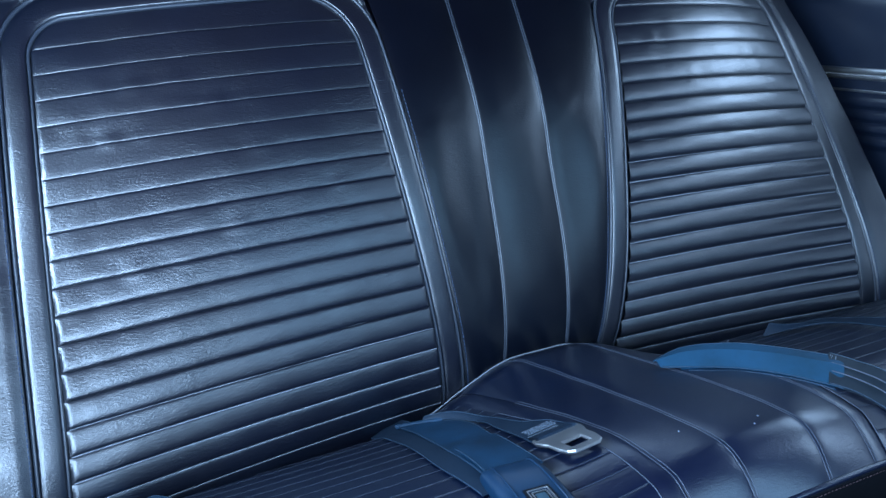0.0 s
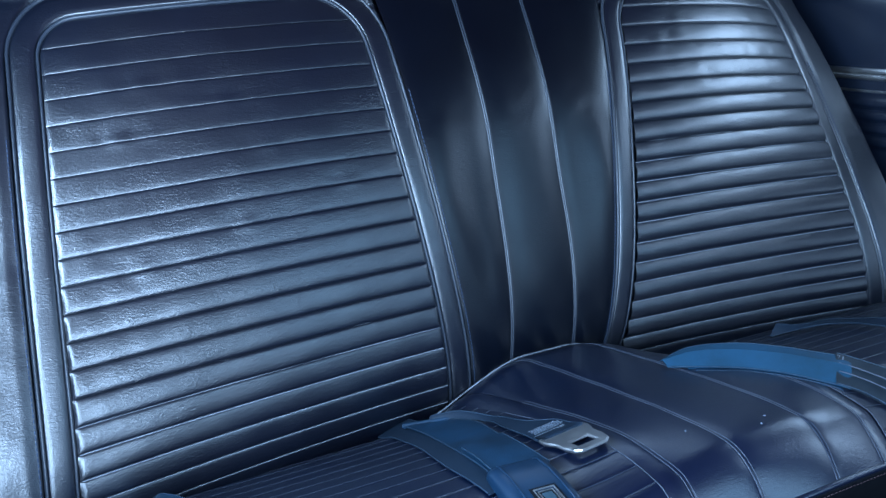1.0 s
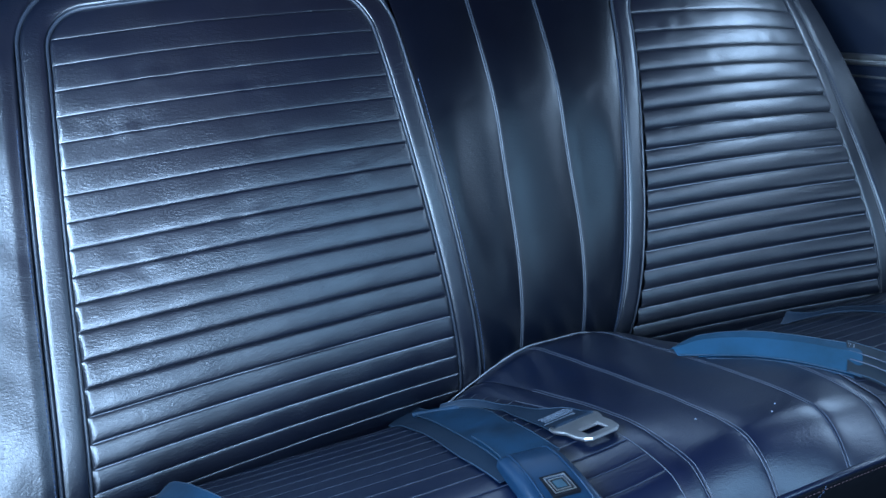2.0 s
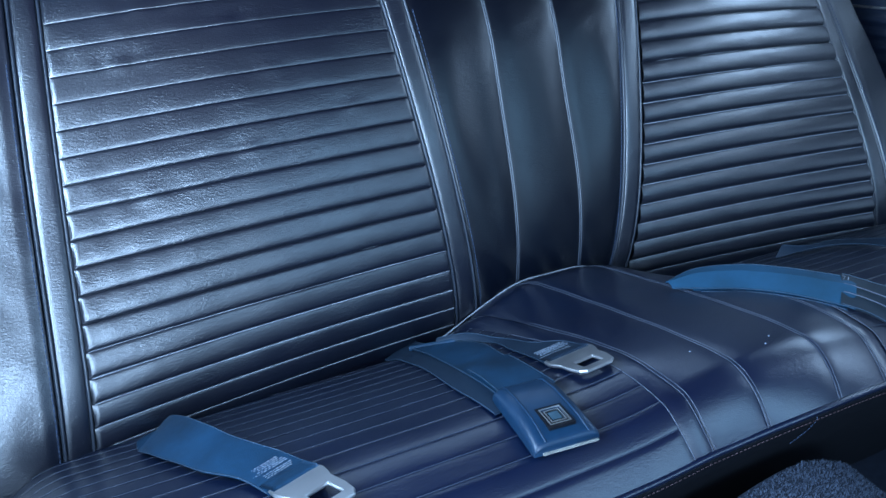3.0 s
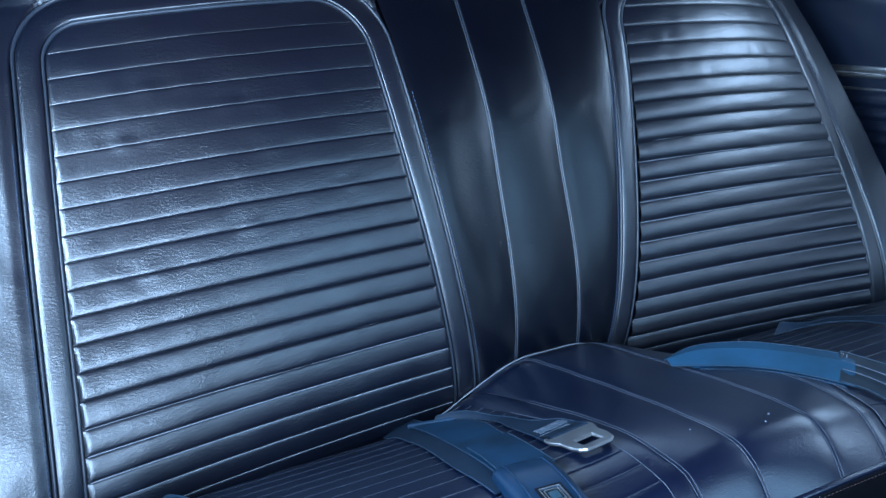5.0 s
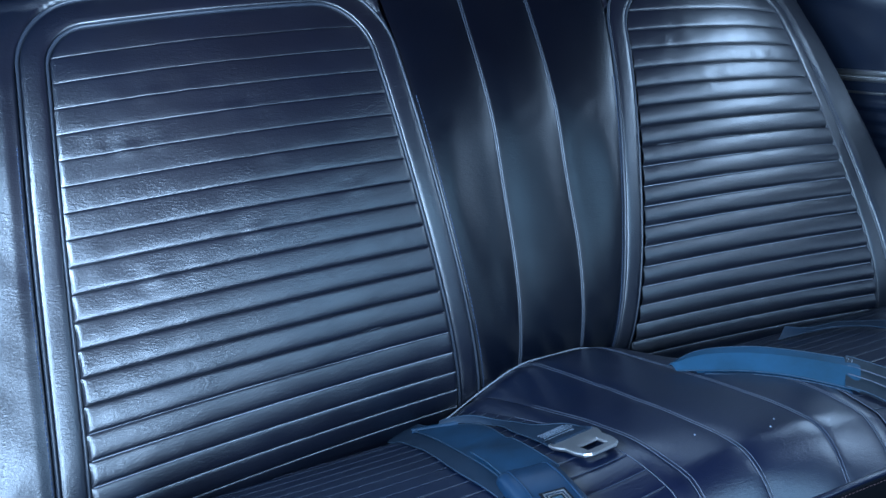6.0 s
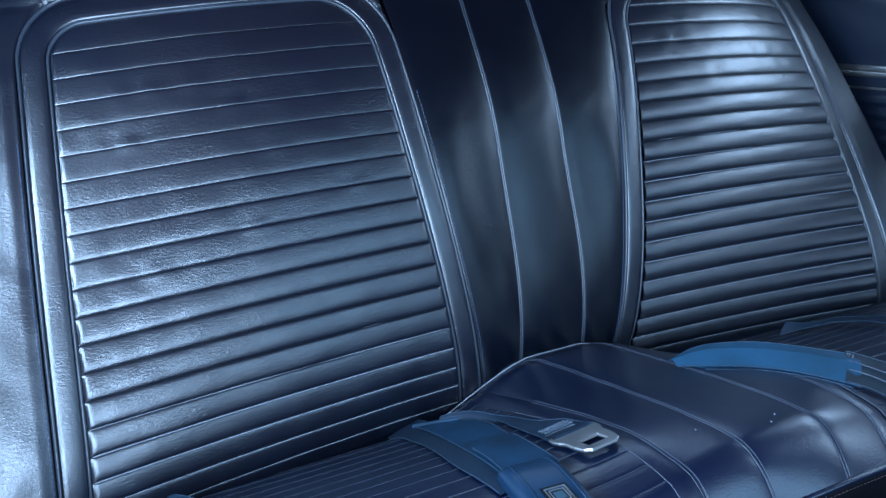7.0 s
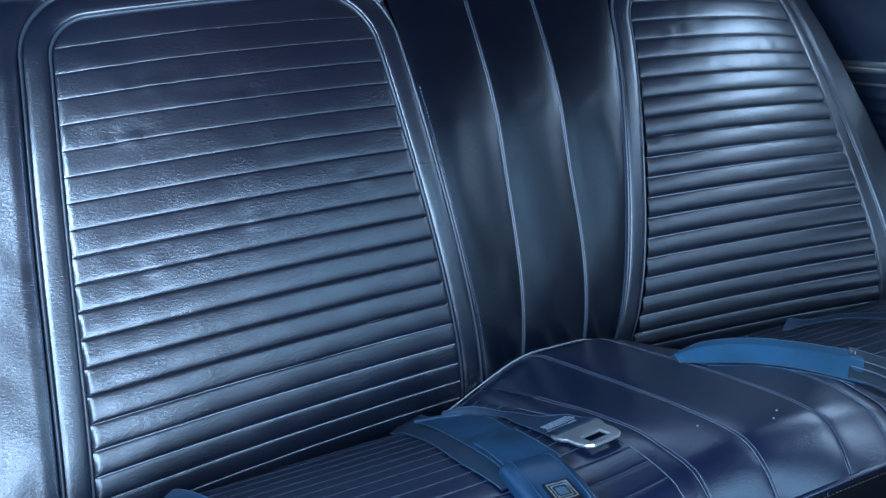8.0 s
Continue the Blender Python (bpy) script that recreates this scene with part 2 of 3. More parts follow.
def tube(path, r, sides=8, flat=1.0):
    """Round cord along a path of points."""
    path = np.asarray(path, float)
    t = np.gradient(path, axis=0)
    t /= np.linalg.norm(t, axis=1, keepdims=True)
    up = np.array([0.0, -0.75, 0.66])
    s = np.cross(t, up)
    s /= np.maximum(1e-9, np.linalg.norm(s, axis=1, keepdims=True))
    n = np.cross(s, t)
    a = np.linspace(0, 2 * np.pi, sides, endpoint=False)
    p = path[:, None] + r * (np.cos(a)[None, :, None] * s[:, None] + flat * np.sin(a)[None, :, None] * n[:, None])
    return grid(p, close=True)


def box(x0, x1, y0, y1, z0, z1):
    v = [(x, y, z) for x in (x0, x1) for y in (y0, y1) for z in (z0, z1)]
    return v, [(0, 1, 3, 2), (4, 6, 7, 5), (0, 4, 5, 1), (2, 3, 7, 6), (0, 2, 6, 4), (1, 5, 7, 3)]


def ease(n, a, b, edge):
    """n values from a to b, closer together near both ends."""
    t = np.linspace(0, 1, n)
    s = t - edge * np.sin(2 * np.pi * t) / (2 * np.pi)
    return a + (b - a) * s


def lump(x, y, z, scale):
    return noise.noise(Vector((x * scale, y * scale, z * scale)))


def lumps(x, i, scale, seed):
    f = np.vectorize(lambda a, b: noise.noise(Vector((a * scale, b * scale * PITCH, seed))))
    return f(x, i)


# ---- cabin shell: floor, sides with openings, roof, dashboard ----
def shell(name, pieces, mat, label, category):
    v, f = merge([box(*p) for p in pieces])
    return tagged(part(name, v, f, mat, shade=False), label, category, kind="structure")


shell("floor", [(-0.90, 0.86, -2.2, 0.75, 0.06, 0.10)], TRIM, "dark carpeted floor pan of the car cabin", "floor")
shell("wall_left", [(-0.90, -0.86, -2.2, -1.62, 0.10, 1.32), (-0.90, -0.86, -1.62, -0.30, 0.10, 0.50), (-0.90, -0.86, -1.62, -0.30, 1.28, 1.32), (-0.90, -0.86, -0.30, 0.14, 0.10, 0.80), (-0.90, -0.86, -0.30, 0.14, 1.10, 1.32), (-0.90, -0.86, 0.14, 0.75, 0.10, 1.32)],
      TRIM, "dark cabin side with the door standing open", "wall")
shell("wall_right", [(0.82, 0.86, -2.2, -1.53, 0.10, 1.32), (0.82, 0.86, -1.53, -1.23, 0.10, 0.77), (0.82, 0.86, -1.53, -1.23, 0.99, 1.32), (0.82, 0.86, -1.23, -0.67, 0.10, 1.32), (0.82, 0.86, -0.67, -0.34, 0.10, 0.82), (0.82, 0.86, -0.67, -0.34, 1.19, 1.32), (0.82, 0.86, -0.34, -0.22, 0.10, 1.32), (0.82, 0.86, -0.22, 0.20, 0.10, 0.82), (0.82, 0.86, -0.22, 0.20, 1.03, 1.32), (0.82, 0.86, 0.20, 0.75, 0.10, 1.32)],
      TRIM, "dark cabin side with openings for the side windows", "wall")
shell("wall_front", [(-0.86, 0.82, -2.04, -2.0, 0.06, 0.80)], TRIM, "dark front of the cabin below the windscreen", "wall")
shell("wall_rear", [(-0.86, 0.82, 0.71, 0.75, 0.10, 0.86), (-0.86, 0.82, 0.71, 0.75, 1.26, 1.32), (-0.86, -0.52, 0.71, 0.75, 0.86, 1.26), (0.72, 0.82, 0.71, 0.75, 0.86, 1.26)], TRIM, "dark wall round the rear window", "wall")
shell("ceiling", [(-0.90, 0.86, -1.12, 0.75, 1.32, 1.36)], HEADLINER, "dark red-brown cloth headliner under the roof", "ceiling")


def parcel_shelf():
    x = np.linspace(-0.80, 0.80, 30)
    y = np.linspace(0.285, 0.71, 12)
    p = np.stack(np.meshgrid(x, y, indexing="ij") + [np.zeros((30, 12))], -1)
    p[..., 2] = 0.745 + 0.02 * smooth(0.285, 0.40, p[..., 1])
    v, f = grid(p)
    tagged(part("parcel_shelf", v, f, TRIM), "dark parcel shelf behind the seat top", "shelf", kind="structure")


parcel_shelf()


# ---- backrest ----
backrest = thing("rear_bench", "navy blue vinyl rear bench backrest with two pleated panels", "car seat")
backrest.location = (0, 0, 0)
DENTS = [(k, x, d) for k, x, d in [(16, -0.44, 1.0), (16, -0.40, 0.8), (15, -0.36, 1.2), (15, -0.33, 0.9), (14, -0.47, 1.2), (14, -0.44, 0.8), (13, -0.33, 0.7), (10, -0.36, 1.5),
         (10, -0.30, 0.6), (9, -0.47, 1.3), (9, -0.42, 1.0), (11, -0.24, 1.0), (17, 0.28, 0.8), (16, 0.24, 1.0), (15, 0.40, 1.3), (15, 0.44, 0.9), (14, 0.30, 1.2), (14, 0.37, 0.9),
         (12, 0.33, 0.8), (11, 0.36, 1.6), (10, 0.37, 1.5), (9, 0.42, 0.8), (13, 0.45, 0.7)]]


def pleat_profile(w, bulge, tuck, low, foot=1.0):
    """Height of a sewn pleat over its width: evenly rounded, a little fuller below its middle, with a narrow tuck at its upper seam and a shallower one at its foot."""
    w = np.clip(w, 0, 1)
    skew = w ** low
    return bulge * (1 - (2 * skew - 1) ** 2) - tuck * (foot * np.exp(-w / 0.035) + np.exp(-(1 - w) / 0.035))


def back_pleat(parent, side, k):
    w = ease(21, 0.0, 1.0, 0.78)
    i = np.where(k < 0, -1.6 + 1.6 * w, k + w)
    lo, hi = panel_limits(np.minimum(i, TOP - 0.02))
    u = ease(64, 0.0, 1.0, 0.75)
    x = lo[None, :] + (hi - lo)[None, :] * u[:, None]
    ii = np.repeat(i[None, :], 64, 0)
    gap = np.minimum(x - lo[None, :], hi[None, :] - x) if side < 0 else hi[None, :] - x
    deep = 0.0007 if side < 0 else 0.0004
    end = 1 - (1 - np.clip(gap / (0.006 if side < 0 else 0.0016), 0, 1)) ** 3
    bulge = 0.0014 * float(smooth(14.0, 4.0, np.float64(k))) + 0.0006 if side < 0 else 0.0036 * float(smooth(18.5, 9.0, np.float64(k))) + 0.0006
    tuck = 0.0016 - 0.0009 * float(smooth(8.0, 14.0, np.float64(k))) if side < 0 else 0.0016
    foot = 1.0 - 0.85 * float(smooth(6.0, 13.0, np.float64(k))) if side < 0 else 1.0
    h = (pleat_profile(np.repeat(w[None, :], 64, 0), bulge, tuck, 0.60 if side < 0 else 0.80, foot) + deep) * np.maximum(end, 0.0) - deep
    h = h + 0.0009 * lumps(side * x, ii, 11, 3.1) * end + 0.0004 * lumps(side * x, ii, 45, 7.7) * end
    for dk, dx, d in DENTS:
        if dx * side > 0:
            r2 = ((x - abs(dx)) / 0.011) ** 2 + ((ii - dk) * PITCH / 0.007) ** 2
            d = d * (0.65 if side < 0 else 0.5)
            h = h + 0.0016 * d * np.exp(-r2) - 0.0013 * d * np.exp(-(((x - abs(dx) - 0.014) / 0.009) ** 2 + ((ii - dk - 0.3) * PITCH / 0.008) ** 2))
    p = back_point(side * x, ii, h)
    if side < 0:
        p = p[::-1]
    v, f = grid(p)
    part("pleat", v, f, VINYL, parent)


def back_seam(parent, side, k):
    i = min(float(k), TOP - 0.02)
    lo, hi = panel_limits(i)
    x = np.linspace(lo + 0.002, hi - 0.002, 50)
    rise = 0.0004 - 0.0030 * float(smooth(2.0, 6.0, np.float64(k)) if side < 0 else smooth(6.0, 13.0, np.float64(k))) + 0.0003 * lumps(x, np.full(50, float(k)), 60, side * 2.0)
    path = back_point(side * x, np.full(50, i), rise)
    v, f = tube(path, 0.00048, 6)
    part("seam", v, f, SEAM_THREAD, parent)


def outline(side, offset, n_side=60, n_top=40, n_arc=14, bottom=-1.6):
    """Way round a pleated panel, up the inner side, over the top and down the outer side, at an outward offset: arrays of x and i."""
    pts = []
    r_in, r_out = 0.052, 0.034
    for i in np.linspace(bottom, TOP - r_in / PITCH, n_side):
        pts.append((inner_edge(i), i * PITCH, -1.0, 0.0))
    xi, xo = inner_edge(TOP), outer_edge(TOP)
    for a in np.linspace(0, np.pi / 2, n_arc)[1:]:
        s = TOP * PITCH - r_in + r_in * math.sin(a)
        pts.append((inner_edge(s / PITCH) + r_in - r_in * math.cos(a), s, -math.cos(a), math.sin(a)))
    for x in np.linspace(xi + r_in, xo - r_out, n_top)[1:]:
        pts.append((x, TOP * PITCH, 0.0, 1.0))
    for a in np.linspace(np.pi / 2, 0, n_arc)[1:]:
        s = TOP * PITCH - r_out + r_out * math.sin(a)
        pts.append((outer_edge(s / PITCH) - r_out + r_out * math.cos(a), s, math.cos(a), math.sin(a)))
    for i in np.linspace(TOP - r_out / PITCH, bottom, n_side)[1:]:
        pts.append((outer_edge(i), i * PITCH, 1.0, 0.0))
    pts = np.array(pts)
    return side * (pts[:, 0] + offset * pts[:, 2]), (pts[:, 1] + offset * pts[:, 3]) / PITCH


def border_strip(name, side, section, mat, parent, label=""):
    cols = []
    for off, h in section:
        x, i = outline(side, off)
        cols.append(back_point(x, i, np.full(len(x), h)))
    p = np.stack(cols, 1)
    if side < 0:
        p = p[:, ::-1]
    v, f = grid(p[:, ::-1])
    return part(name, v, f, mat, parent, label)


def stitches(path, long, gap, r):
    """Row of short raised stitches along a path."""
    path = np.asarray(path, float)
    step = np.r_[0, np.cumsum(np.linalg.norm(np.diff(path, axis=0), axis=1))]
    out = []
    for a in np.arange(0, step[-1] - long, long + gap):
        s = np.linspace(a, a + long, 4)
        q = np.stack([np.interp(s, step, path[:, c]) for c in range(3)], 1)
        q[[0, -1], 2] -= r
        out.append(tube(q, r, 5))
    return merge(out)


def pleated_back_panel(side):
    panel = part("pleated_panel", *border_mesh(side), VINYL, backrest, "navy vinyl panel of horizontal pleats in a plain border")
    for k in range(-1, 19):
        back_pleat(panel, side, k)
    for k in range(0, 19):
        back_seam(panel, side, k)
    border_strip("piping", side, [(0.0010, -0.0016), (0.0013, 0.0002), (0.0020, 0.0009), (0.0032, 0.0010), (0.0040, 0.0003), (0.0043, -0.0014)], BEAD, panel)
    border_strip("outer_welt", side, [(BAND - 0.0028, -0.0014), (BAND - 0.0025, 0.0004), (BAND - 0.0014, 0.0014), (BAND - 0.0004, 0.0014), (BAND + 0.0005, 0.0004), (BAND + 0.0008, -0.0014)], BEAD, panel)
    x, i = outline(side, BAND + 0.0048)
    keep = i < 15
    half = len(x) // 2
    for sel in (np.arange(len(x)) < half, np.arange(len(x)) >= half):
        m = keep & sel
        v, f = stitches(back_point(x[m], i[m], np.full(m.sum(), 0.0017)), 0.0032, 0.0018, 0.0007)
        tagged(part("stitching", v, f, DARK_THREAD, panel), kind="stuff")


def border_mesh(side):
    cols = []
    for off, h in [(0.0049, -0.0014), (0.0052, 0.0002), (0.0062, 0.0009), (0.011, 0.0013), (0.016, 0.0014), (0.022, 0.0012), (0.0264, 0.0008), (0.0273, 0.0002), (0.0276, -0.0014)]:
        x, i = outline(side, off)
        cols.append(back_point(x, i, h + 0.0003 * lumps(x, i, 30, 5.0)))
    p = np.stack(cols, 1)
    if side < 0:
        p = p[:, ::-1]
    return grid(p[:, ::-1])


def outside(x, i):
    """Distance outside the rounded outline of the pleated panels (negative inside)."""
    ax, s = np.abs(x), i * PITCH
    ic = np.minimum(i, TOP)
    lo, hi, top = inner_edge(ic), outer_edge(ic), TOP * PITCH
    r = np.where(ax < 0.36, 0.052, 0.034)
    cx, cy = (lo + hi) / 2, top / 2 - 1
    qx, qy = np.abs(ax - cx) - (hi - lo) / 2 + r, s - top + r
    return np.minimum(np.maximum(qx, qy), 0) + np.hypot(np.maximum(qx, 0), np.maximum(qy, 0)) - r


def back_cover():
    x = np.concatenate([np.linspace(-0.675, -0.50, 160), np.linspace(-0.495, 0.495, 160), np.linspace(0.50, 0.675, 160)])
    i = np.concatenate([np.linspace(-1.6, 17.5, 70), np.linspace(17.6, 24.0, 60)])
    xx, ii = np.meshgrid(x, i, indexing="ij")
    d = outside(xx, ii) - BAND - 0.0025
    h = -0.012 + 0.0130 * smooth(-0.0026, 0.0004, d) + 0.0018 * smooth(0.001, 0.014, d)
    centre = smooth(0.004, -0.002, np.abs(xx) - (inner_edge(np.minimum(ii, TOP)) - BAND - 0.002)) * smooth(24.2, 24.0, ii)
    h = h * (1 - centre) - 0.012 * centre
    h = h + 0.0012 * lumps(xx, ii, 14, 1.0) + 0.0006 * lumps(xx, ii, 38, 2.0)
    v, f = grid(back_point(xx, ii, h))
    part("cover", v, f, VINYL, backrest, "smooth navy vinyl cover of sides and top")


def seam_x(i, side):
    return side * 0.0475 + 0.0012 + (0.004 * np.exp(-((i - 8) / 4.0) ** 2) if side < 0 else 0.005 * np.exp(-((i - 7) / 3.5) ** 2)) - 0.0095 * smooth(12.0, 18.5, i)


def back_centre():
    i = np.linspace(-1.6, 24.0, 110)
    for a, b in ((-1.0, -0.5), (-0.5, 0.5), (0.5, 1.0)):
        def edge(q):
            e = inner_edge(np.minimum(i, TOP)) - BAND - 0.0022
            return np.sign(q) * e if abs(q) == 1.0 else seam_x(i, np.sign(q))
        lo, hi = edge(a), edge(b)
        t = ease(34, 0, 1, 0.6)
        x = lo[None] + (hi - lo)[None] * t[:, None]
        ii = np.repeat(i[None], 34, 0)
        tt = np.repeat(t[:, None], len(i), 1)
        h = -0.001 + 0.0046 * (1 - np.abs(2 * tt - 1) ** 2.6) ** 0.8
        soft = smooth(5.5, 0.5, ii) * np.sin(np.pi * tt)
        h = h + soft * 0.0012 * np.sin(150 * x + 2.2 * ii) + 0.0008 * lumps(x, ii, 13, 9.0) * np.sin(np.pi * tt)
        h = h + 0.0010 * np.exp(-((ii - 13.2) / 0.7) ** 2) * np.sin(np.pi * tt) * lumps(x, ii, 40, 4.4)
        v, f = grid(back_point(x, ii, h))
        part("centre_strip", v, f, VINYL_SMOOTH, backrest)
    for s in (-1, 1):
        cols = []
        for off, h in ((-0.0027, -0.002), (-0.0025, 0.0004), (-0.0015, 0.0011), (-0.0004, 0.0007), (0.0, -0.0008), (0.0004, 0.0007), (0.0015, 0.0011), (0.0025, 0.0004), (0.0027, -0.002)):
            cols.append(back_point(seam_x(i, s) + off, i, np.full(len(i), h)))
        v, f = grid(np.stack(cols, 0))
        part("seam_welt", v, f, BEAD, backrest)


back_cover()
back_centre()

# ---- cushion ----
cushion = thing("rear_seat_cushion", "navy blue vinyl rear bench cushion with stitched pleats", "car seat")


def pleat_rows():
    """y of the cross seams of the cushion, evenly spaced along its surface from the front one."""
    d = np.linspace(0.3402, 0.0, 600)
    z = cushion_z(np.full(600, 0.3), -d)
    s = np.r_[0, np.cumsum(np.hypot(np.diff(d), np.diff(z)))]
    return [-0.3660] + [-float(np.interp(a, s, d)) for a in [0.0, 0.0250] + list(np.arange(0.0515, s[-1], 0.0272))]


ROWS = pleat_rows()
S_IN, S_OUT, S_MID, FRONT = 0.1158, 0.1385, 0.0483, -0.3895


def cushion_pad(side):
    pad = None
    edges = [FRONT] + ROWS + [-0.005]
    for n, (a, b) in enumerate(zip(edges[:-1], edges[1:])):
        w = ease(13, 0, 1, 0.6)
        y = a + (b - a) * w
        u = ease(60, 0, 1, 0.7)
        x = S_OUT + 0.0004 + (0.655 - S_OUT) * u
        xx, yy = np.meshgrid(side * x, y, indexing="ij")
        ww = np.repeat(w[None], 60, 0)
        if n == 0:
            h = -0.0006 + 0.0016 * np.clip((1 - ww) * 6, 0, 1)
        else:
            h = -0.0004 + 0.0006 * (1 - np.abs(2 * ww - 1) ** 6.0) ** 0.6
        h = h * np.clip((np.abs(xx) - S_OUT - 0.0004) / 0.006 + 0.2, 0, 1) + 0.0008 * lumps(xx, yy / PITCH, 12, 6.0)
        p = cushion_point(xx, yy, h)
        if side > 0:
            p = p[:, ::-1]
        v, f = grid(p[:, ::-1])
        if pad is None:
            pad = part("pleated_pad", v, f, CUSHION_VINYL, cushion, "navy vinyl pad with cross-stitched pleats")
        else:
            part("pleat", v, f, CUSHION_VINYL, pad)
    for y in ROWS:
        x = np.linspace(S_OUT + 0.001, 0.63, 44)
        path = cushion_point(side * x, np.full(44, y), 0.0007)
        v, f = tube(path, 0.00032, 6)
        part("seam", v, f, PAD_THREAD, pad)


def cushion_lengthwise(x0, x1, n, profile, name, mat):
    y = np.concatenate([np.linspace(-0.004, -0.30, 40), np.linspace(-0.304, FRONT, 30)])
    t = ease(n, 0, 1, 0.6)
    x = x0 + (x1 - x0) * t
    xx, yy = np.meshgrid(x, y, indexing="ij")
    tt = np.repeat(t[:, None], len(y), 1)
    h = profile(tt) + 0.0010 * lumps(xx, yy / PITCH, 14, 8.0)
    v, f = grid(cushion_point(xx, yy, h))
    return part(name, v, [q[::-1] for q in f], mat, cushion)


def cushion_welt(x, rows_at, start=-0.004):
    """Top stitching in one or two rows over a shallow tuck."""
    y = np.concatenate([np.linspace(start, -0.30, 40), np.linspace(-0.304, FRONT, 30)])
    wave = 0.0004 * np.sin(y * 90 + x * 50)
    rows = [tube(cushion_point(x + off + wave, y, np.full(len(y), 0.0003)), 0.00040 if len(rows_at) > 1 else 0.00052, 6) for off in rows_at]
    v, f = merge(rows)
    part("seam_welt", v, f, SEAM, cushion)


def puff(t):
    return -0.0008 + 0.0017 * (1 - np.abs(2 * t - 1) ** 3.4) ** 0.7


def cushion_front():
    """Cord along the front edge, the facing below it, and the cord along the back of the raised middle."""
    x = np.linspace(-0.655, 0.655, 160)
    edge = cushion_base(x, np.full(160, FRONT - 0.0005))
    edge[:, 2] += 0.0006
    v, f = tube(edge, 0.0032, 8)
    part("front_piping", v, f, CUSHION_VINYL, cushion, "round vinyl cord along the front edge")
    rows = []
    for drop, back in ((0.0, 0.002), (0.004, -0.001), (0.010, -0.001), (0.02, 0.002), (0.04, 0.010), (0.08, 0.028), (0.15, 0.060), (0.30, 0.12)):
        q = edge.copy()
        q[:, 2] -= drop
        q[:, 1] += back - 0.0006 * np.array([lump(a, drop * 3, 2.0, 20) for a in x])
        rows.append(q)
    v, f = grid(np.stack(rows, 1))
    part("front_facing", v, f, FACING, cushion, "black vinyl facing below the front edge")
    # stitches coloured red-brown to paint the red reflection below the cord
    q = edge[25:135].copy()
    q[:, 1] -= 0.0032
    q[:, 2] -= 0.0070
    v, f = stitches(q, 0.0028, 0.0022, 0.0004)
    tagged(part("stitching", v, f, RED_TINT_THREAD, cushion), kind="stuff")
    drop = np.linspace(0.003, 0.045, 20)
    q = edge[81] - np.stack([0.16 * drop, 0.0022 - np.interp(drop, (0.0, 0.004, 0.010, 0.020, 0.040, 0.080), (0.002, -0.001, -0.001, 0.002, 0.010, 0.028)), drop], 1)
    v, f = stitches(q, 0.003, 0.0022, 0.0005)
    tagged(part("facing_stitching", v, f, DARK_THREAD, cushion), kind="stuff")
    x = np.linspace(-0.15, 0.075, 60)
    q = cushion_base(x, np.full(60, -0.006))
    q[:, 2] += 0.003
    v, f = tube(q, 0.0008, 7)
    part("rear_piping", v, f, SEAM_THREAD, cushion, "thin pale cord along the raised middle")


cushion_front()
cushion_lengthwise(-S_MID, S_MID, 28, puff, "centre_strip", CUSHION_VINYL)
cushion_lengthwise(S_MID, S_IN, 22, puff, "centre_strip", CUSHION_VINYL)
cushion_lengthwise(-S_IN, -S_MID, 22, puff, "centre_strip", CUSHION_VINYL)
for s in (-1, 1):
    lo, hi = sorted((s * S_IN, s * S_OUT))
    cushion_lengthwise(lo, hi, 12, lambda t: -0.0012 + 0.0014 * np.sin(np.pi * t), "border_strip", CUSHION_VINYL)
    cushion_welt(s * S_MID, (-0.0019, 0.0019))
    cushion_welt(s * S_IN, (-0.0019, 0.0019), -0.12 if s < 0 else -0.004)
    cushion_welt(s * S_OUT, (0.0,), -0.12 if s < 0 else -0.004)

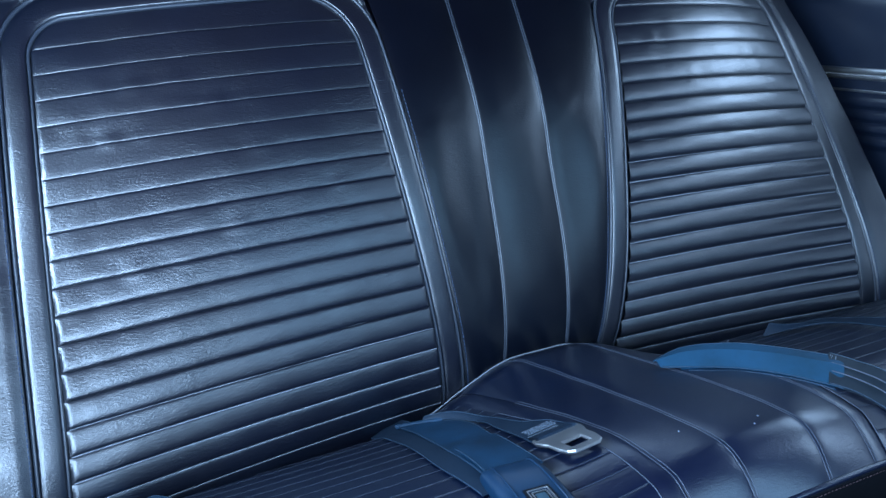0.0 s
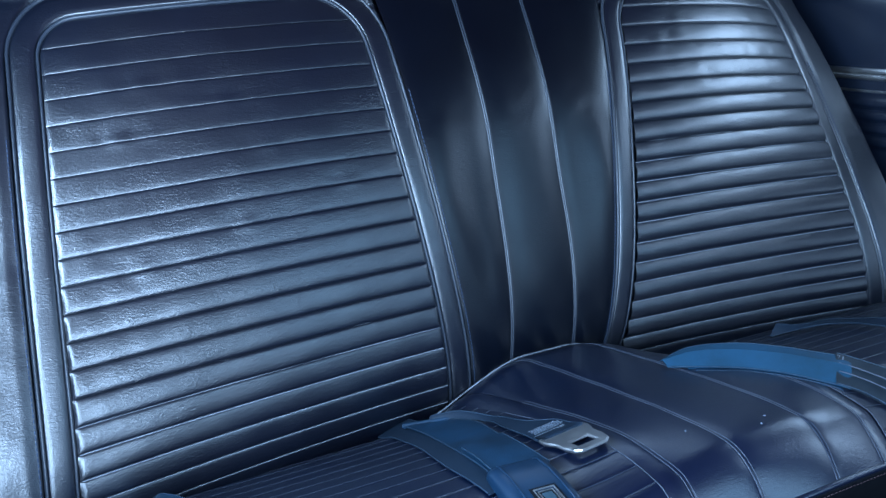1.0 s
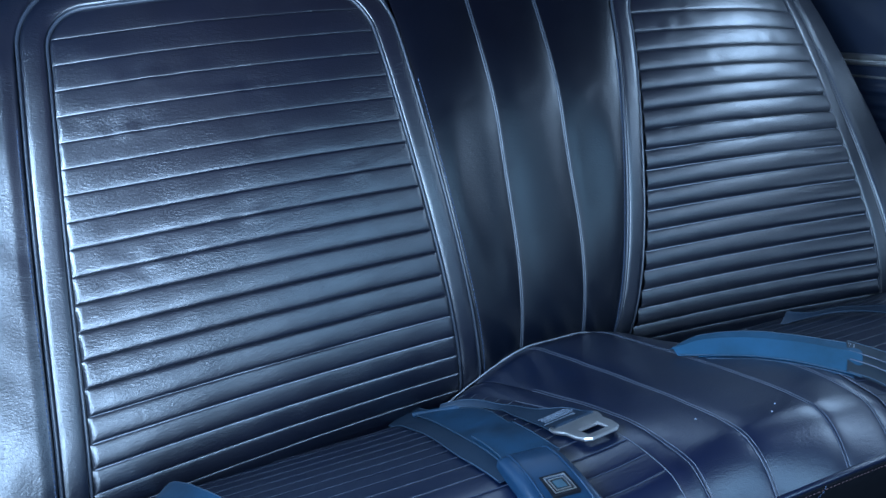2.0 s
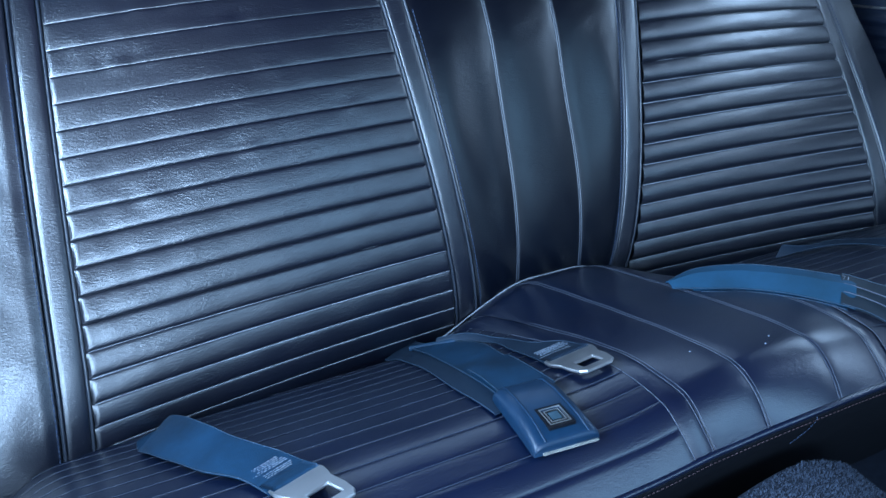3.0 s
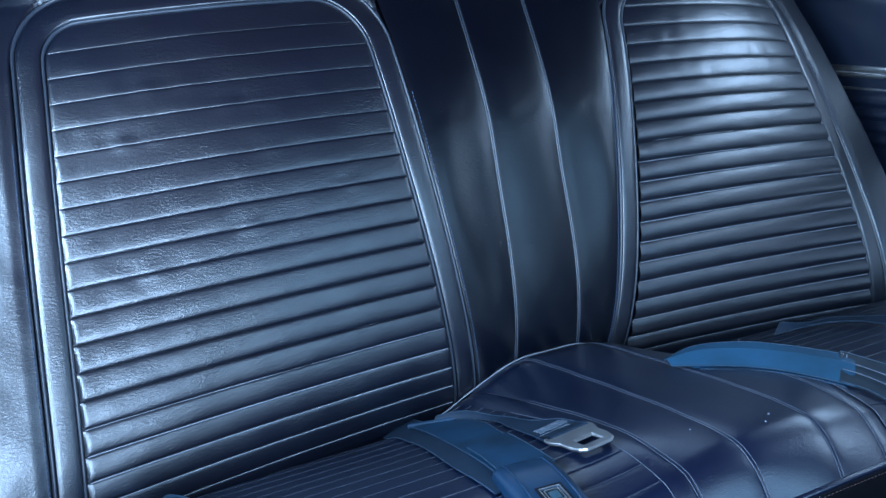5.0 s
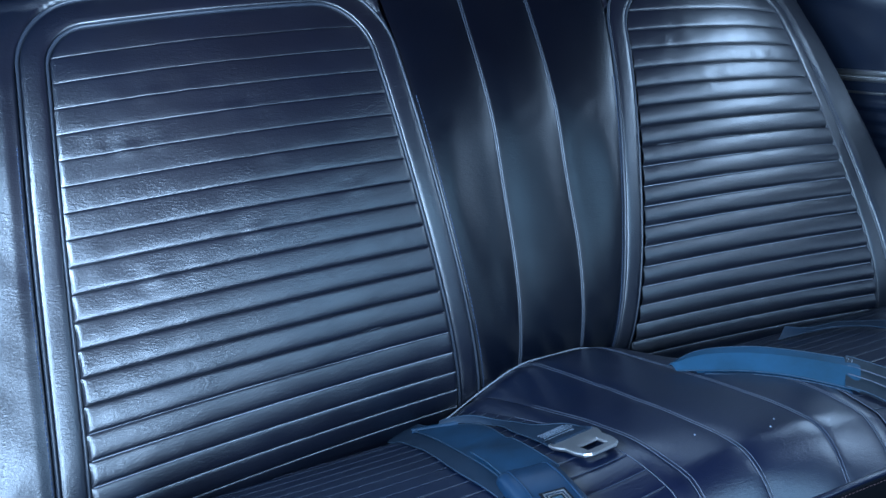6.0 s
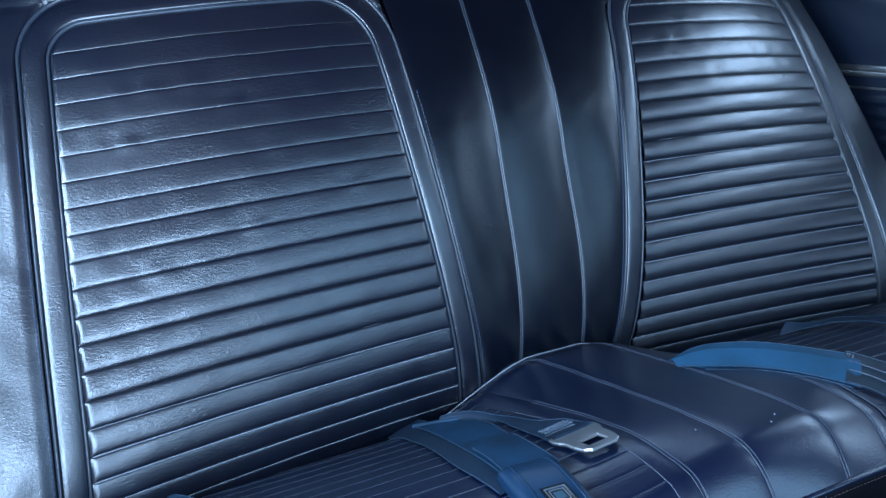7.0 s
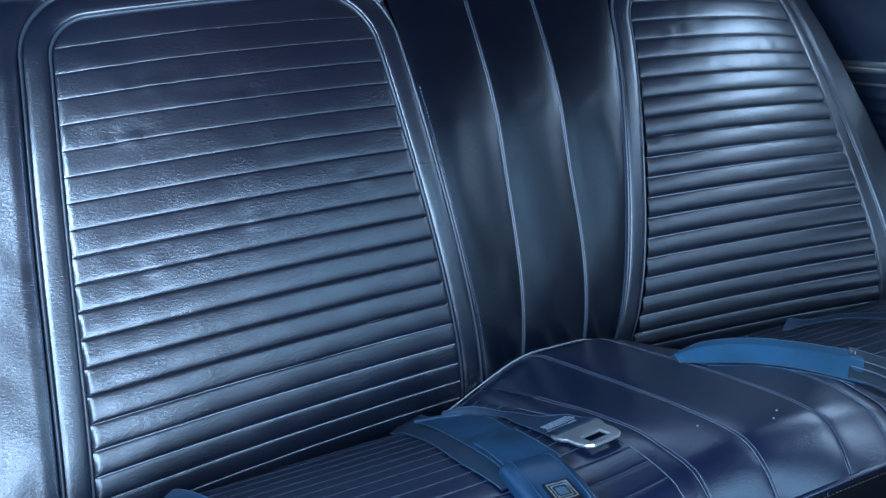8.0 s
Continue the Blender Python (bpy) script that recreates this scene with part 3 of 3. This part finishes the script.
# ---- carpeted tunnel in front of the cushion ----
def tunnel():
    x = np.linspace(-0.30, 0.30, 120)
    y = np.linspace(-0.402, -0.75, 60)
    xx, yy = np.meshgrid(x, y, indexing="ij")
    z = 0.370 - (3.9 + 0.9 * np.sign(xx + 0.01)) * (xx + 0.01) ** 2 / (1 + 1.5 * np.abs(xx + 0.01)) - 0.12 * smooth(-0.5, -0.75, yy)
    z = np.maximum(z, 0.09)
    v, f = grid(np.stack([xx, yy, z], -1))
    ob = tagged(part("tunnel_carpet", v, [q[::-1] for q in f], CARPET_MAT), "hump in the floor under navy loop pile carpet", "carpet", kind="structure")
    rng = np.random.default_rng(5)
    n = 60000
    a, b = rng.uniform(-0.20, 0.26, n), rng.uniform(-0.60, -0.404, n)
    zz = np.maximum(0.09, 0.370 - np.where(a > -0.01, 4.8, 3.0) * (a + 0.01) ** 2 / (1 + 1.5 * np.abs(a + 0.01)) - 0.12 * smooth(-0.5, -0.75, b))
    root = np.stack([a, b, zz - 0.0006], 1)
    clump = np.floor(a / 0.006) * 12.9 + np.floor(b / 0.006) * 78.2
    turn = clump % 6.28 + rng.normal(0, 0.7, n)
    lean = np.stack([np.cos(turn), np.sin(turn), np.zeros(n)], 1) * rng.uniform(0.0008, 0.0030, n)[:, None]
    tip = root + lean + np.stack([np.zeros(n), np.zeros(n), rng.uniform(0.0018, 0.0048, n)], 1)
    mid = root + lean * 0.35 + np.stack([np.zeros(n), np.zeros(n), (tip - root)[:, 2] * 0.65], 1)
    side = np.stack([-np.sin(turn), np.cos(turn), np.zeros(n)], 1) * 0.00055
    out = np.stack([np.cos(turn), np.sin(turn), np.zeros(n)], 1) * 0.00055
    ring = [root + side, root - side, root + out, mid + side, mid - side, mid + out * 1.4, tip]
    v = np.stack(ring, 1).reshape(-1, 3)
    face = [(0, 1, 4, 3), (1, 2, 5, 4), (2, 0, 3, 5), (3, 4, 6), (4, 5, 6), (5, 3, 6)]
    f = [tuple(q + 7 * k for q in t) for k in range(n) for t in face]
    tagged(part("carpet_pile", v, f, CARPET_MAT, ob), kind="stuff")


tunnel()


# ---- side trim beyond the seat ----
def side_trim():
    trim = thing("quarter_trim_panel", "dark navy side trim panel with chrome strips and ribs", "trim panel")
    y = np.linspace(-0.45, 0.50, 60)
    prof = [(0.18, 0.70), (0.30, 0.70), (0.40, 0.703), (0.470, 0.705)]
    for n in range(4):
        a = 0.476 + n * 0.021
        prof += [(a, 0.706), (a + 0.003, 0.699), (a + 0.010, 0.696), (a + 0.017, 0.699), (a + 0.020, 0.706)]
    prof += [(0.570, 0.708), (0.590, 0.709), (0.620, 0.706), (0.66, 0.703), (0.70, 0.703), (0.735, 0.707), (0.75, 0.72), (0.755, 0.74), (0.76, 0.82)]
    rows = []
    for z, x in prof:
        rows.append(np.stack([np.full(60, x), y, z - 0.25 * (y - 0.15)], 1))
    v, f = grid(np.stack(rows, 0))
    part("panel", v, f, TRIM_GLOSS, trim)
    for z, high, mat in ((0.600, 0.0056, CHROME), (0.5905, 0.0040, CHROME), (0.5685, 0.0022, CHROME)):
        path = np.stack([np.full(60, 0.7035), y, z - 0.25 * (y - 0.15)], 1)
        v, f = tube(path, high, 10, 1.0)
        part("chrome_strip", v, f, mat, trim, "polished chrome strip")


side_trim()

# ---- seat belts ----
def ribbon(name, edges, mat, parent, thick=0.0014, n=60, lift=0.0030, label="", fold=0.0):
    """A strap between two edges, each given by a few points, smoothly carried through them."""
    e = np.array(edges, float)
    t = np.linspace(0, len(e) - 1, n)
    out = []
    for c in range(2):
        q = e[:, c]
        k = np.clip(t.astype(int), 0, len(e) - 2)
        u = (t - k)[:, None]
        p0, p1, p2, p3 = q[np.maximum(k - 1, 0)], q[k], q[k + 1], q[np.minimum(k + 2, len(e) - 1)]
        out.append(0.5 * (2 * p1 + (p2 - p0) * u + (2 * p0 - 5 * p1 + 4 * p2 - p3) * u**2 + (3 * p1 - p0 - 3 * p2 + p3) * u**3))
    lo, hi = out
    s = np.linspace(0, 1, 9)
    mid = lo[:, None] + (hi - lo)[:, None] * s[None, :, None]
    rest = cushion_z(mid[..., 0], mid[..., 1]) + lift * smooth(-0.02, -0.06, mid[..., 1])
    mid[..., 2] = np.maximum(mid[..., 2], rest)
    ripple = np.array([[lump(q[0], q[1], q[2], 26) for q in row] for row in mid])
    mid[..., 2] += 0.0016 * np.maximum(-0.3, ripple) * np.linspace(0.4, 1, 9)[None, :]
    lo, hi = mid[:, 0], mid[:, -1]
    du, dv = np.gradient(mid, axis=0), np.gradient(mid, axis=1)
    nrm = np.cross(du, dv)
    nrm /= np.maximum(1e-9, np.linalg.norm(nrm, axis=-1, keepdims=True))
    if nrm[..., 2].mean() < 0:
        nrm = -nrm
    crown = (0.0006 * np.sin(np.pi * s) + fold * (1 - np.abs(s / 0.62 - 1) / np.where(s < 0.62, 1.0, 0.62)))[None, :, None]
    top, low = mid + nrm * (thick / 2 + crown), mid - nrm * (thick / 2 - crown)
    ring = np.concatenate([top, low[:, ::-1]], 1)
    v, f = grid(ring, close=True)
    m = ring.shape[1]
    f = f + [tuple(range(m))[::-1], tuple(range((n - 1) * m, n * m))]
    ob = part(name, v, f, mat, parent, label, shade=False)
    for edge in (top[:, 0], top[:, -1]):
        part("selvage", *tube(edge[1:-1], 0.00055, 5), SELVAGE, ob)
    return ob, lo, hi


def frame_at(origin, ahead, right):
    """Local axes on a strap's end: x across, y ahead, z away from the surface."""
    a = Vector(ahead).normalized()
    r = Vector(right)
    r = (r - a * r.dot(a)).normalized()
    up = r.cross(a)
    if up.z < 0:
        r, up = -r, -up
    m = Matrix((r, a, up)).transposed().to_4x4()
    m.translation = Vector(origin)
    return m


def put(m, verts):
    return [tuple(m @ Vector(v)) for v in verts]


def rounded(outline_pts, hole, thick, bevel):
    """A plate with bevelled rims from an outline and one hole with the same number of points."""
    a, h = np.array(outline_pts, float), np.array(hole, float)
    ca, ch = a.mean(0), h.mean(0)
    def ring(q, z, c, k):
        d = q - c
        l = np.linalg.norm(d, axis=1, keepdims=True)
        p = q + d / l * k
        return np.column_stack([p, np.full(len(p), z)])
    loops = [ring(h, 0, ch, 0), ring(a, 0, ca, 0), ring(a, bevel, ca, bevel * 0.7), ring(a, thick - bevel, ca, bevel * 0.7), ring(a, thick, ca, 0), ring(h, thick, ch, 0), ring(h, thick - bevel, ch, -bevel), ring(h, bevel, ch, -bevel)]
    n = len(a)
    v = np.concatenate(loops)
    f = []
    for k in range(len(loops)):
        k2 = (k + 1) % len(loops)
        for j in range(n):
            j2 = (j + 1) % n
            f.append((k * n + j, k * n + j2, k2 * n + j2, k2 * n + j))
    return v, f


def tongue_plate(m, belt, wide=0.046, long=0.052):
    """Steel belt tongue: shoulders, narrowing to a blunt tip, with a square slot."""
    w = wide / 2
    out = [(-w, -0.004), (-w * 0.33, -0.004), (w * 0.33, -0.004), (w, -0.004), (w * 1.05, 0.004), (w * 0.97, 0.012), (w * 0.86, 0.018), (w * 0.86, long * 0.66), (w * 0.76, long * 0.9), (w * 0.55, long),
           (w * 0.2, long), (-w * 0.2, long), (-w * 0.55, long), (-w * 0.76, long * 0.9), (-w * 0.86, long * 0.66), (-w * 0.86, 0.018), (-w * 0.97, 0.012), (-w * 1.05, 0.004)]
    a, y0, y1 = 0.0115, long * 0.46, long * 0.83
    ho = [(-a, y0), (-a * 0.33, y0), (a * 0.33, y0), (a, y0), (a, y0 + 0.003), (a, y0 + 0.005), (a, (y0 + y1) / 2), (a, y1 - 0.004), (a, y1 - 0.001), (a - 0.001, y1),
          (a * 0.3, y1), (-a * 0.3, y1), (-a + 0.001, y1), (-a, y1 - 0.001), (-a, y1 - 0.004), (-a, (y0 + y1) / 2), (-a, y0 + 0.005), (-a, y0 + 0.003)]
    v, f = rounded(out, ho, 0.0036, 0.0013)
    part("tongue", put(m, v), f, STEEL, belt, "worn steel belt tongue with a square slot", shade=False)


def label_stitching(m, belt, wide, y0, y1, mat, lines=8):
    """Rows of short uneven stitches across a strap, with a gap between two groups."""
    rng = np.random.default_rng(int(1000 * wide) + lines)
    rows = []
    for k in range(lines):
        y = y0 + (y1 - y0) * (k + (0.8 if k > lines * 0.55 else 0.0)) / (lines - 0.2)
        a = -wide / 2 + rng.uniform(0, 0.15) * wide
        end = wide / 2 - rng.uniform(0, 0.22) * wide
        while a < end:
            b = a + rng.uniform(0.0018, 0.0034)
            q = [Vector((x, y + rng.normal() * 0.00018 + 0.04 * x, z)) for x, z in ((a, 0.0014), ((a + b) / 2, 0.0018), (b, 0.0014))]
            rows.append(tube([m @ p for p in q], rng.uniform(0.00028, 0.00046), 5))
            a = b + rng.uniform(0.0003, 0.0012)
    v, f = merge(rows)
    tagged(part("label_stitching", v, f, mat, belt, "pale rows of worn stitching"), kind="stuff")


def belt_end(lo, hi, back=5):
    a = (lo[-1] + hi[-1]) / 2
    b = (lo[-back] + hi[-back]) / 2
    return frame_at(a, a - b, hi[-1] - lo[-1])


def loop_end(m, belt, half, mat):
    """The strap's end folded round the tongue: a flat sewn hem that swells into a rounded loop."""
    y = np.array([-0.017, -0.0165, -0.012, -0.008, -0.004, -0.001, 0.0012, 0.0022])
    top = np.array([0.0012, 0.0022, 0.0026, 0.0034, 0.0044, 0.0048, 0.0038, 0.0018])
    x = np.linspace(-half, half, 9)
    up = np.stack([np.stack([np.full(8, a), y, top + 0.0003 * math.sin(160 * a)], 1) for a in x])
    down = up.copy()
    down[..., 2] = -0.0012
    ring = np.concatenate([up, down[:, ::-1]], 1)
    v, f = grid(ring, close=True)
    f = f + [tuple(range(16))[::-1], tuple(range(8 * 16, 9 * 16))]
    part("loop_end", put(m, v), f, mat, belt, "folded strap end sewn round the tongue")


def belt_tongue_left():
    belt = thing("seat_belt", "blue lap belt strap with steel tongue lying on the cushion", "seat belt", "rear lap belts")
    _, lo, hi = ribbon("strap", [((-0.534, -0.080, 0.318), (-0.504, -0.050, 0.312)), ((-0.540, -0.131, 0.367), (-0.503, -0.099, 0.370)), ((-0.527, -0.190, 0.401), (-0.490, -0.159, 0.403)),
                                 ((-0.516, -0.229, 0.421), (-0.477, -0.199, 0.417)), ((-0.497, -0.261, 0.434), (-0.454, -0.241, 0.428)), ((-0.486, -0.293, 0.442), (-0.438, -0.285, 0.442))], BLUE_WEB, belt)
    m = belt_end(lo, hi)
    label_stitching(m, belt, 0.034, -0.040, -0.021, THREAD)
    loop_end(m, belt, 0.0225, BLUE_WEB)
    tongue_plate(m, belt)


def belt_buckle():
    belt = thing("seat_belt", "blue lap belt strap with push-button buckle on the cushion", "seat belt", "rear lap belts")
    # the navy webbing puts the shade under the upper run into the colour
    ribbon("under_strap", [((-0.231, -0.012, 0.285), (-0.188, 0.000, 0.290)), ((-0.246, -0.108, 0.351), (-0.199, -0.098, 0.349)), ((-0.272, -0.215, 0.412), (-0.224, -0.208, 0.414)), ((-0.276, -0.286, 0.439), (-0.228, -0.279, 0.438))], DARK_WEB, belt, label="lower run of the strap, shaded by a darker webbing colour")
    _, lo, hi = ribbon("strap", [((-0.2157, -0.0435, 0.3181), (-0.1813, -0.0743, 0.3394)), ((-0.225, -0.104, 0.354), (-0.176, -0.122, 0.368)), ((-0.253, -0.219, 0.420), (-0.204, -0.213, 0.419)), ((-0.262, -0.270, 0.442), (-0.211, -0.274, 0.442))], BLUE_WEB, belt)
    hem = np.linspace((-0.2180, -0.0425, 0.3190), (-0.1800, -0.0760, 0.3420), 8)
    part("hem", *tube(hem, 0.0030, 10, 0.6), BLUE_WEB, belt, "rolled hem at the strap's end")
    ribbon("strap_fold", [((-0.249, -0.200, 0.416), (-0.200, -0.195, 0.414)), ((-0.256, -0.235, 0.4335), (-0.2065, -0.235, 0.4325)), ((-0.263, -0.276, 0.448), (-0.210, -0.280, 0.448))], BLUE_WEB, belt, n=20)
    m = frame_at((-0.240, -0.268, 0.4385), (-0.08, -1.0, 0.05), (1, -0.08, 0))
    buckle = buckle_body(m, belt)


def buckle_body(m, belt):
    long, wide, high = 0.082, 0.060, 0.017
    ys = np.array([0.0, 0.002, 0.008, 0.025, 0.045, 0.062, 0.076, 0.080, 0.0822])
    hs = np.array([0.35, 0.62, 0.85, 1.0, 1.0, 0.92, 0.74, 0.66, 0.4]) * high
    ws = np.array([0.88, 0.92, 0.95, 0.98, 1.0, 1.03, 1.06, 1.06, 1.05]) * wide / 2
    rows = []
    for y, h, w in zip(ys, hs, ws):
        a = np.linspace(0, np.pi / 2, 7)
        half = [(w, 0.0), (w, 0.2 * h)] + [(w * (0.70 + 0.30 * math.cos(q)), h * (0.42 + 0.54 * math.sin(q))) for q in a] + [(w * 0.60, h * 0.985), (w * 0.5, h)]
        rows.append([(-x, y, z) for x, z in half] + [(0.0, y, h)] + [(x, y, z) for x, z in half[::-1]])
    p = np.array(rows)
    v, f = grid(p)
    n = p.shape[1]
    f = f + [tuple(range(n)), tuple(range((len(ys) - 1) * n, len(ys) * n))[::-1]]
    body = part("buckle", put(m, v), [q[::-1] for q in f], BLUE_PLASTIC, belt, "blue moulded buckle with a square push button")
    for s in (-1, 1):
        path = [m @ Vector((s * w * 0.66, y, h * 0.99)) for y, h, w in zip(ys[1:-1], hs[1:-1], ws[1:-1])]
        part("rib", *tube(path, 0.0010, 6), BLUE_PLASTIC, body)
    # square chrome bezel with a stepped button
    c = 0.058
    def square(a0, a1, z0, z1, name, mat, label=""):
        o = [(-a0, -a0), (a0, -a0), (a0, a0), (-a0, a0)]
        i = [(-a1, -a1), (a1, -a1), (a1, a1), (-a1, a1)]
        v = [(x, c + y, z0) for x, y in o] + [(x, c + y, z1) for x, y in o] + [(x, c + y, z1) for x, y in i] + [(x, c + y, z0) for x, y in i]
        f = [(k * 4 + j, k * 4 + (j + 1) % 4, (k + 1) * 4 + (j + 1) % 4, (k + 1) * 4 + j) for k in range(3) for j in range(4)]
        return part(name, put(m, v), f, mat, body, label, shade=False)
    square(0.0128, 0.0100, high - 0.003, high + 0.0002, "recess_rim", FACING)
    square(0.0102, 0.0095, high - 0.003, high + 0.0008, "bezel", STEEL, "square metal bezel")
    square(0.0072, 0.0066, high - 0.003, high + 0.0006, "inner_bezel", STEEL, "thin inner metal frame")
    def slab(a, z, name, mat, label=""):
        v = [(x * a, c + y * a, zz) for zz, a2 in ((high - 0.004, 1), (z, 1)) for x, y in ((-1, -1), (1, -1), (1, 1), (-1, 1))]
        part(name, put(m, v), [(4, 5, 6, 7), (0, 1, 5, 4), (1, 2, 6, 5), (2, 3, 7, 6), (3, 0, 4, 7)], mat, body, label, shade=False)
    slab(0.0085, high - 0.0004, "button", FACING, "black square push button")
    slab(0.0046, high + 0.0003, "button_badge", BADGE, "pale blue square badge")
    v, f = box(-wide / 2 * 0.98, wide / 2 * 0.80, long - 0.004, long + 0.0018, 0.0010, 0.0028)
    part("metal_lip", put(m, v), f, PALE_STEEL, body, "pale worn steel lip", shade=False)
    return body


def belt_tongue_centre():
    belt = thing("seat_belt", "dark navy lap belt strap with steel tongue and stitched label", "seat belt", "rear lap belts")
    _, lo, hi = ribbon("strap", [((-0.196, -0.062, 0.333), (-0.193, -0.058, 0.337)), ((-0.178, -0.080, 0.345), (-0.171, -0.080, 0.353)), ((-0.162, -0.120, 0.364), (-0.153, -0.125, 0.371)), ((-0.168, -0.158, 0.385), (-0.149, -0.172, 0.397)), ((-0.176, -0.206, 0.411), (-0.134, -0.199, 0.413)), ((-0.180, -0.234, 0.424), (-0.132, -0.234, 0.427))], DARK_WEB, belt)
    m = belt_end(lo, hi)
    label_stitching(m, belt, 0.038, -0.036, -0.014, THREAD)
    loop_end(m, belt, 0.0230, DARK_WEB)
    tongue_plate(m, belt, 0.050, 0.050)


def belt_right():
    belt = thing("seat_belt", "bright blue lap belt strap with dark sleeve, half turned on edge", "seat belt", "rear lap belts")
    _, lo, hi = ribbon("strap", [((0.038, -0.1695, 0.4136), (0.041, -0.154, 0.411)), ((0.064, -0.188, 0.4182), (0.080, -0.156, 0.420)), ((0.102, -0.217, 0.4256), (0.125, -0.180, 0.4295)), ((0.124, -0.264, 0.4414), (0.157, -0.233, 0.447)), ((0.148, -0.303, 0.4468), (0.181, -0.272, 0.456)), ((0.154, -0.313, 0.4468), (0.187, -0.282, 0.457))], BRIGHT_WEB, belt, lift=0.0012, fold=0.0035)
    tab = box(-0.008, 0.008, -0.004, 0.004, 0.0, 0.0022)
    part("folded_tab", put(frame_at((0.061, -0.183, 0.4135), (0.8, -0.55, 0.12), (0.5, 0.8, 0.1)), tab[0]), tab[1], BRIGHT_WEB, belt, "folded strap end under the strap", shade=False)
    sleeve, sl, sh = ribbon("sleeve", [((0.146, -0.300, 0.4478), (0.180, -0.268, 0.4570)), ((0.160, -0.3234, 0.4478), (0.193, -0.292, 0.4592)), ((0.169, -0.349, 0.4451), (0.205, -0.323, 0.460)), ((0.175, -0.372, 0.440), (0.216, -0.352, 0.452)), ((0.180, -0.395, 0.433), (0.226, -0.385, 0.436))], SLEEVE, belt, thick=0.0030, label="grey-blue plastic sleeve over the strap")
    for q in (0.35, 0.62):
        part("ridge", *tube(sl[2:-2] + (sh - sl)[2:-2] * q + np.array([0, 0, 0.0034]), 0.0007, 6), SEAM, sleeve)
    ribbon("under_strap", [((0.058, -0.192, 0.4160), (0.085, -0.165, 0.414)), ((0.082, -0.210, 0.4195), (0.105, -0.185, 0.418)), ((0.100, -0.224, 0.4235), (0.122, -0.200, 0.424)), ((0.122, -0.270, 0.4385), (0.150, -0.245, 0.440)), ((0.146, -0.310, 0.4440), (0.170, -0.285, 0.447))], BLUE_WEB, belt, lift=0.0004, label="dark blue lower run of the strap")
    m = frame_at((0.176, -0.277, 0.4555), (0.45, -0.85, 0.1), (0.72, 0.62, 0.20))
    label_stitching(m, belt, 0.013, -0.003, 0.003, SEAM_THREAD, 3)


def belt_far():
    belt = thing("seat_belt", "dark blue lap belt strap lying against the backrest", "seat belt", "rear lap belts")
    ribbon("strap", [((0.318, -0.085, 0.335), (0.330, -0.080, 0.350)), ((0.345, -0.105, 0.352), (0.355, -0.100, 0.354)), ((0.372, -0.125, 0.366), (0.392, -0.113, 0.362)), ((0.376, -0.162, 0.388), (0.396, -0.152, 0.385)), ((0.365, -0.224, 0.420), (0.388, -0.211, 0.420)), ((0.360, -0.270, 0.438), (0.388, -0.260, 0.438))], DARK_WEB, belt)


BADGE = plain("badge_blue", (0.015, 0.045, 0.065), (0.030, 0.068, 0.095), 0.35, 200.0)
SLEEVE = plain("grey_blue_sleeve", (0.007, 0.014, 0.021), (0.012, 0.021, 0.031), 0.55, 90.0, 0.1)
SELVAGE = plain("worn_selvage_thread", (0.010, 0.030, 0.055), (0.035, 0.066, 0.105), 0.6, 160.0)
belt_tongue_left()
belt_buckle()
belt_tongue_centre()
belt_right()
belt_far()

# ---- pleats and seams of the backrest ----
for s in (-1, 1):
    pleated_back_panel(s)
for s in (-1, 1):
    cushion_pad(s)


def crumbs():
    """A few specks of lint on the cushion."""
    rng = np.random.default_rng(3)
    for x, y in ((-0.0714, -0.3039), (-0.0027, -0.3312), (0.012, -0.322), (0.28, -0.064)):
        c = cushion_point(np.array([x]), np.array([y]), np.array([0.004]))[0]
        bm = bmesh.new()
        bmesh.ops.create_icosphere(bm, subdivisions=1, radius=0.0011)
        for q in bm.verts:
            q.co = Vector((q.co.x * rng.uniform(0.7, 1.2), q.co.y * rng.uniform(0.7, 1.2), q.co.z * 0.6)) + Vector(c)
        me = bpy.data.meshes.new("lint_speck")
        bm.to_mesh(me)
        bm.free()
        me.materials.append(THREAD)
        tagged(new("lint_speck", me), "tiny pale speck of lint on the cushion", "lint", "lint specks")


crumbs()
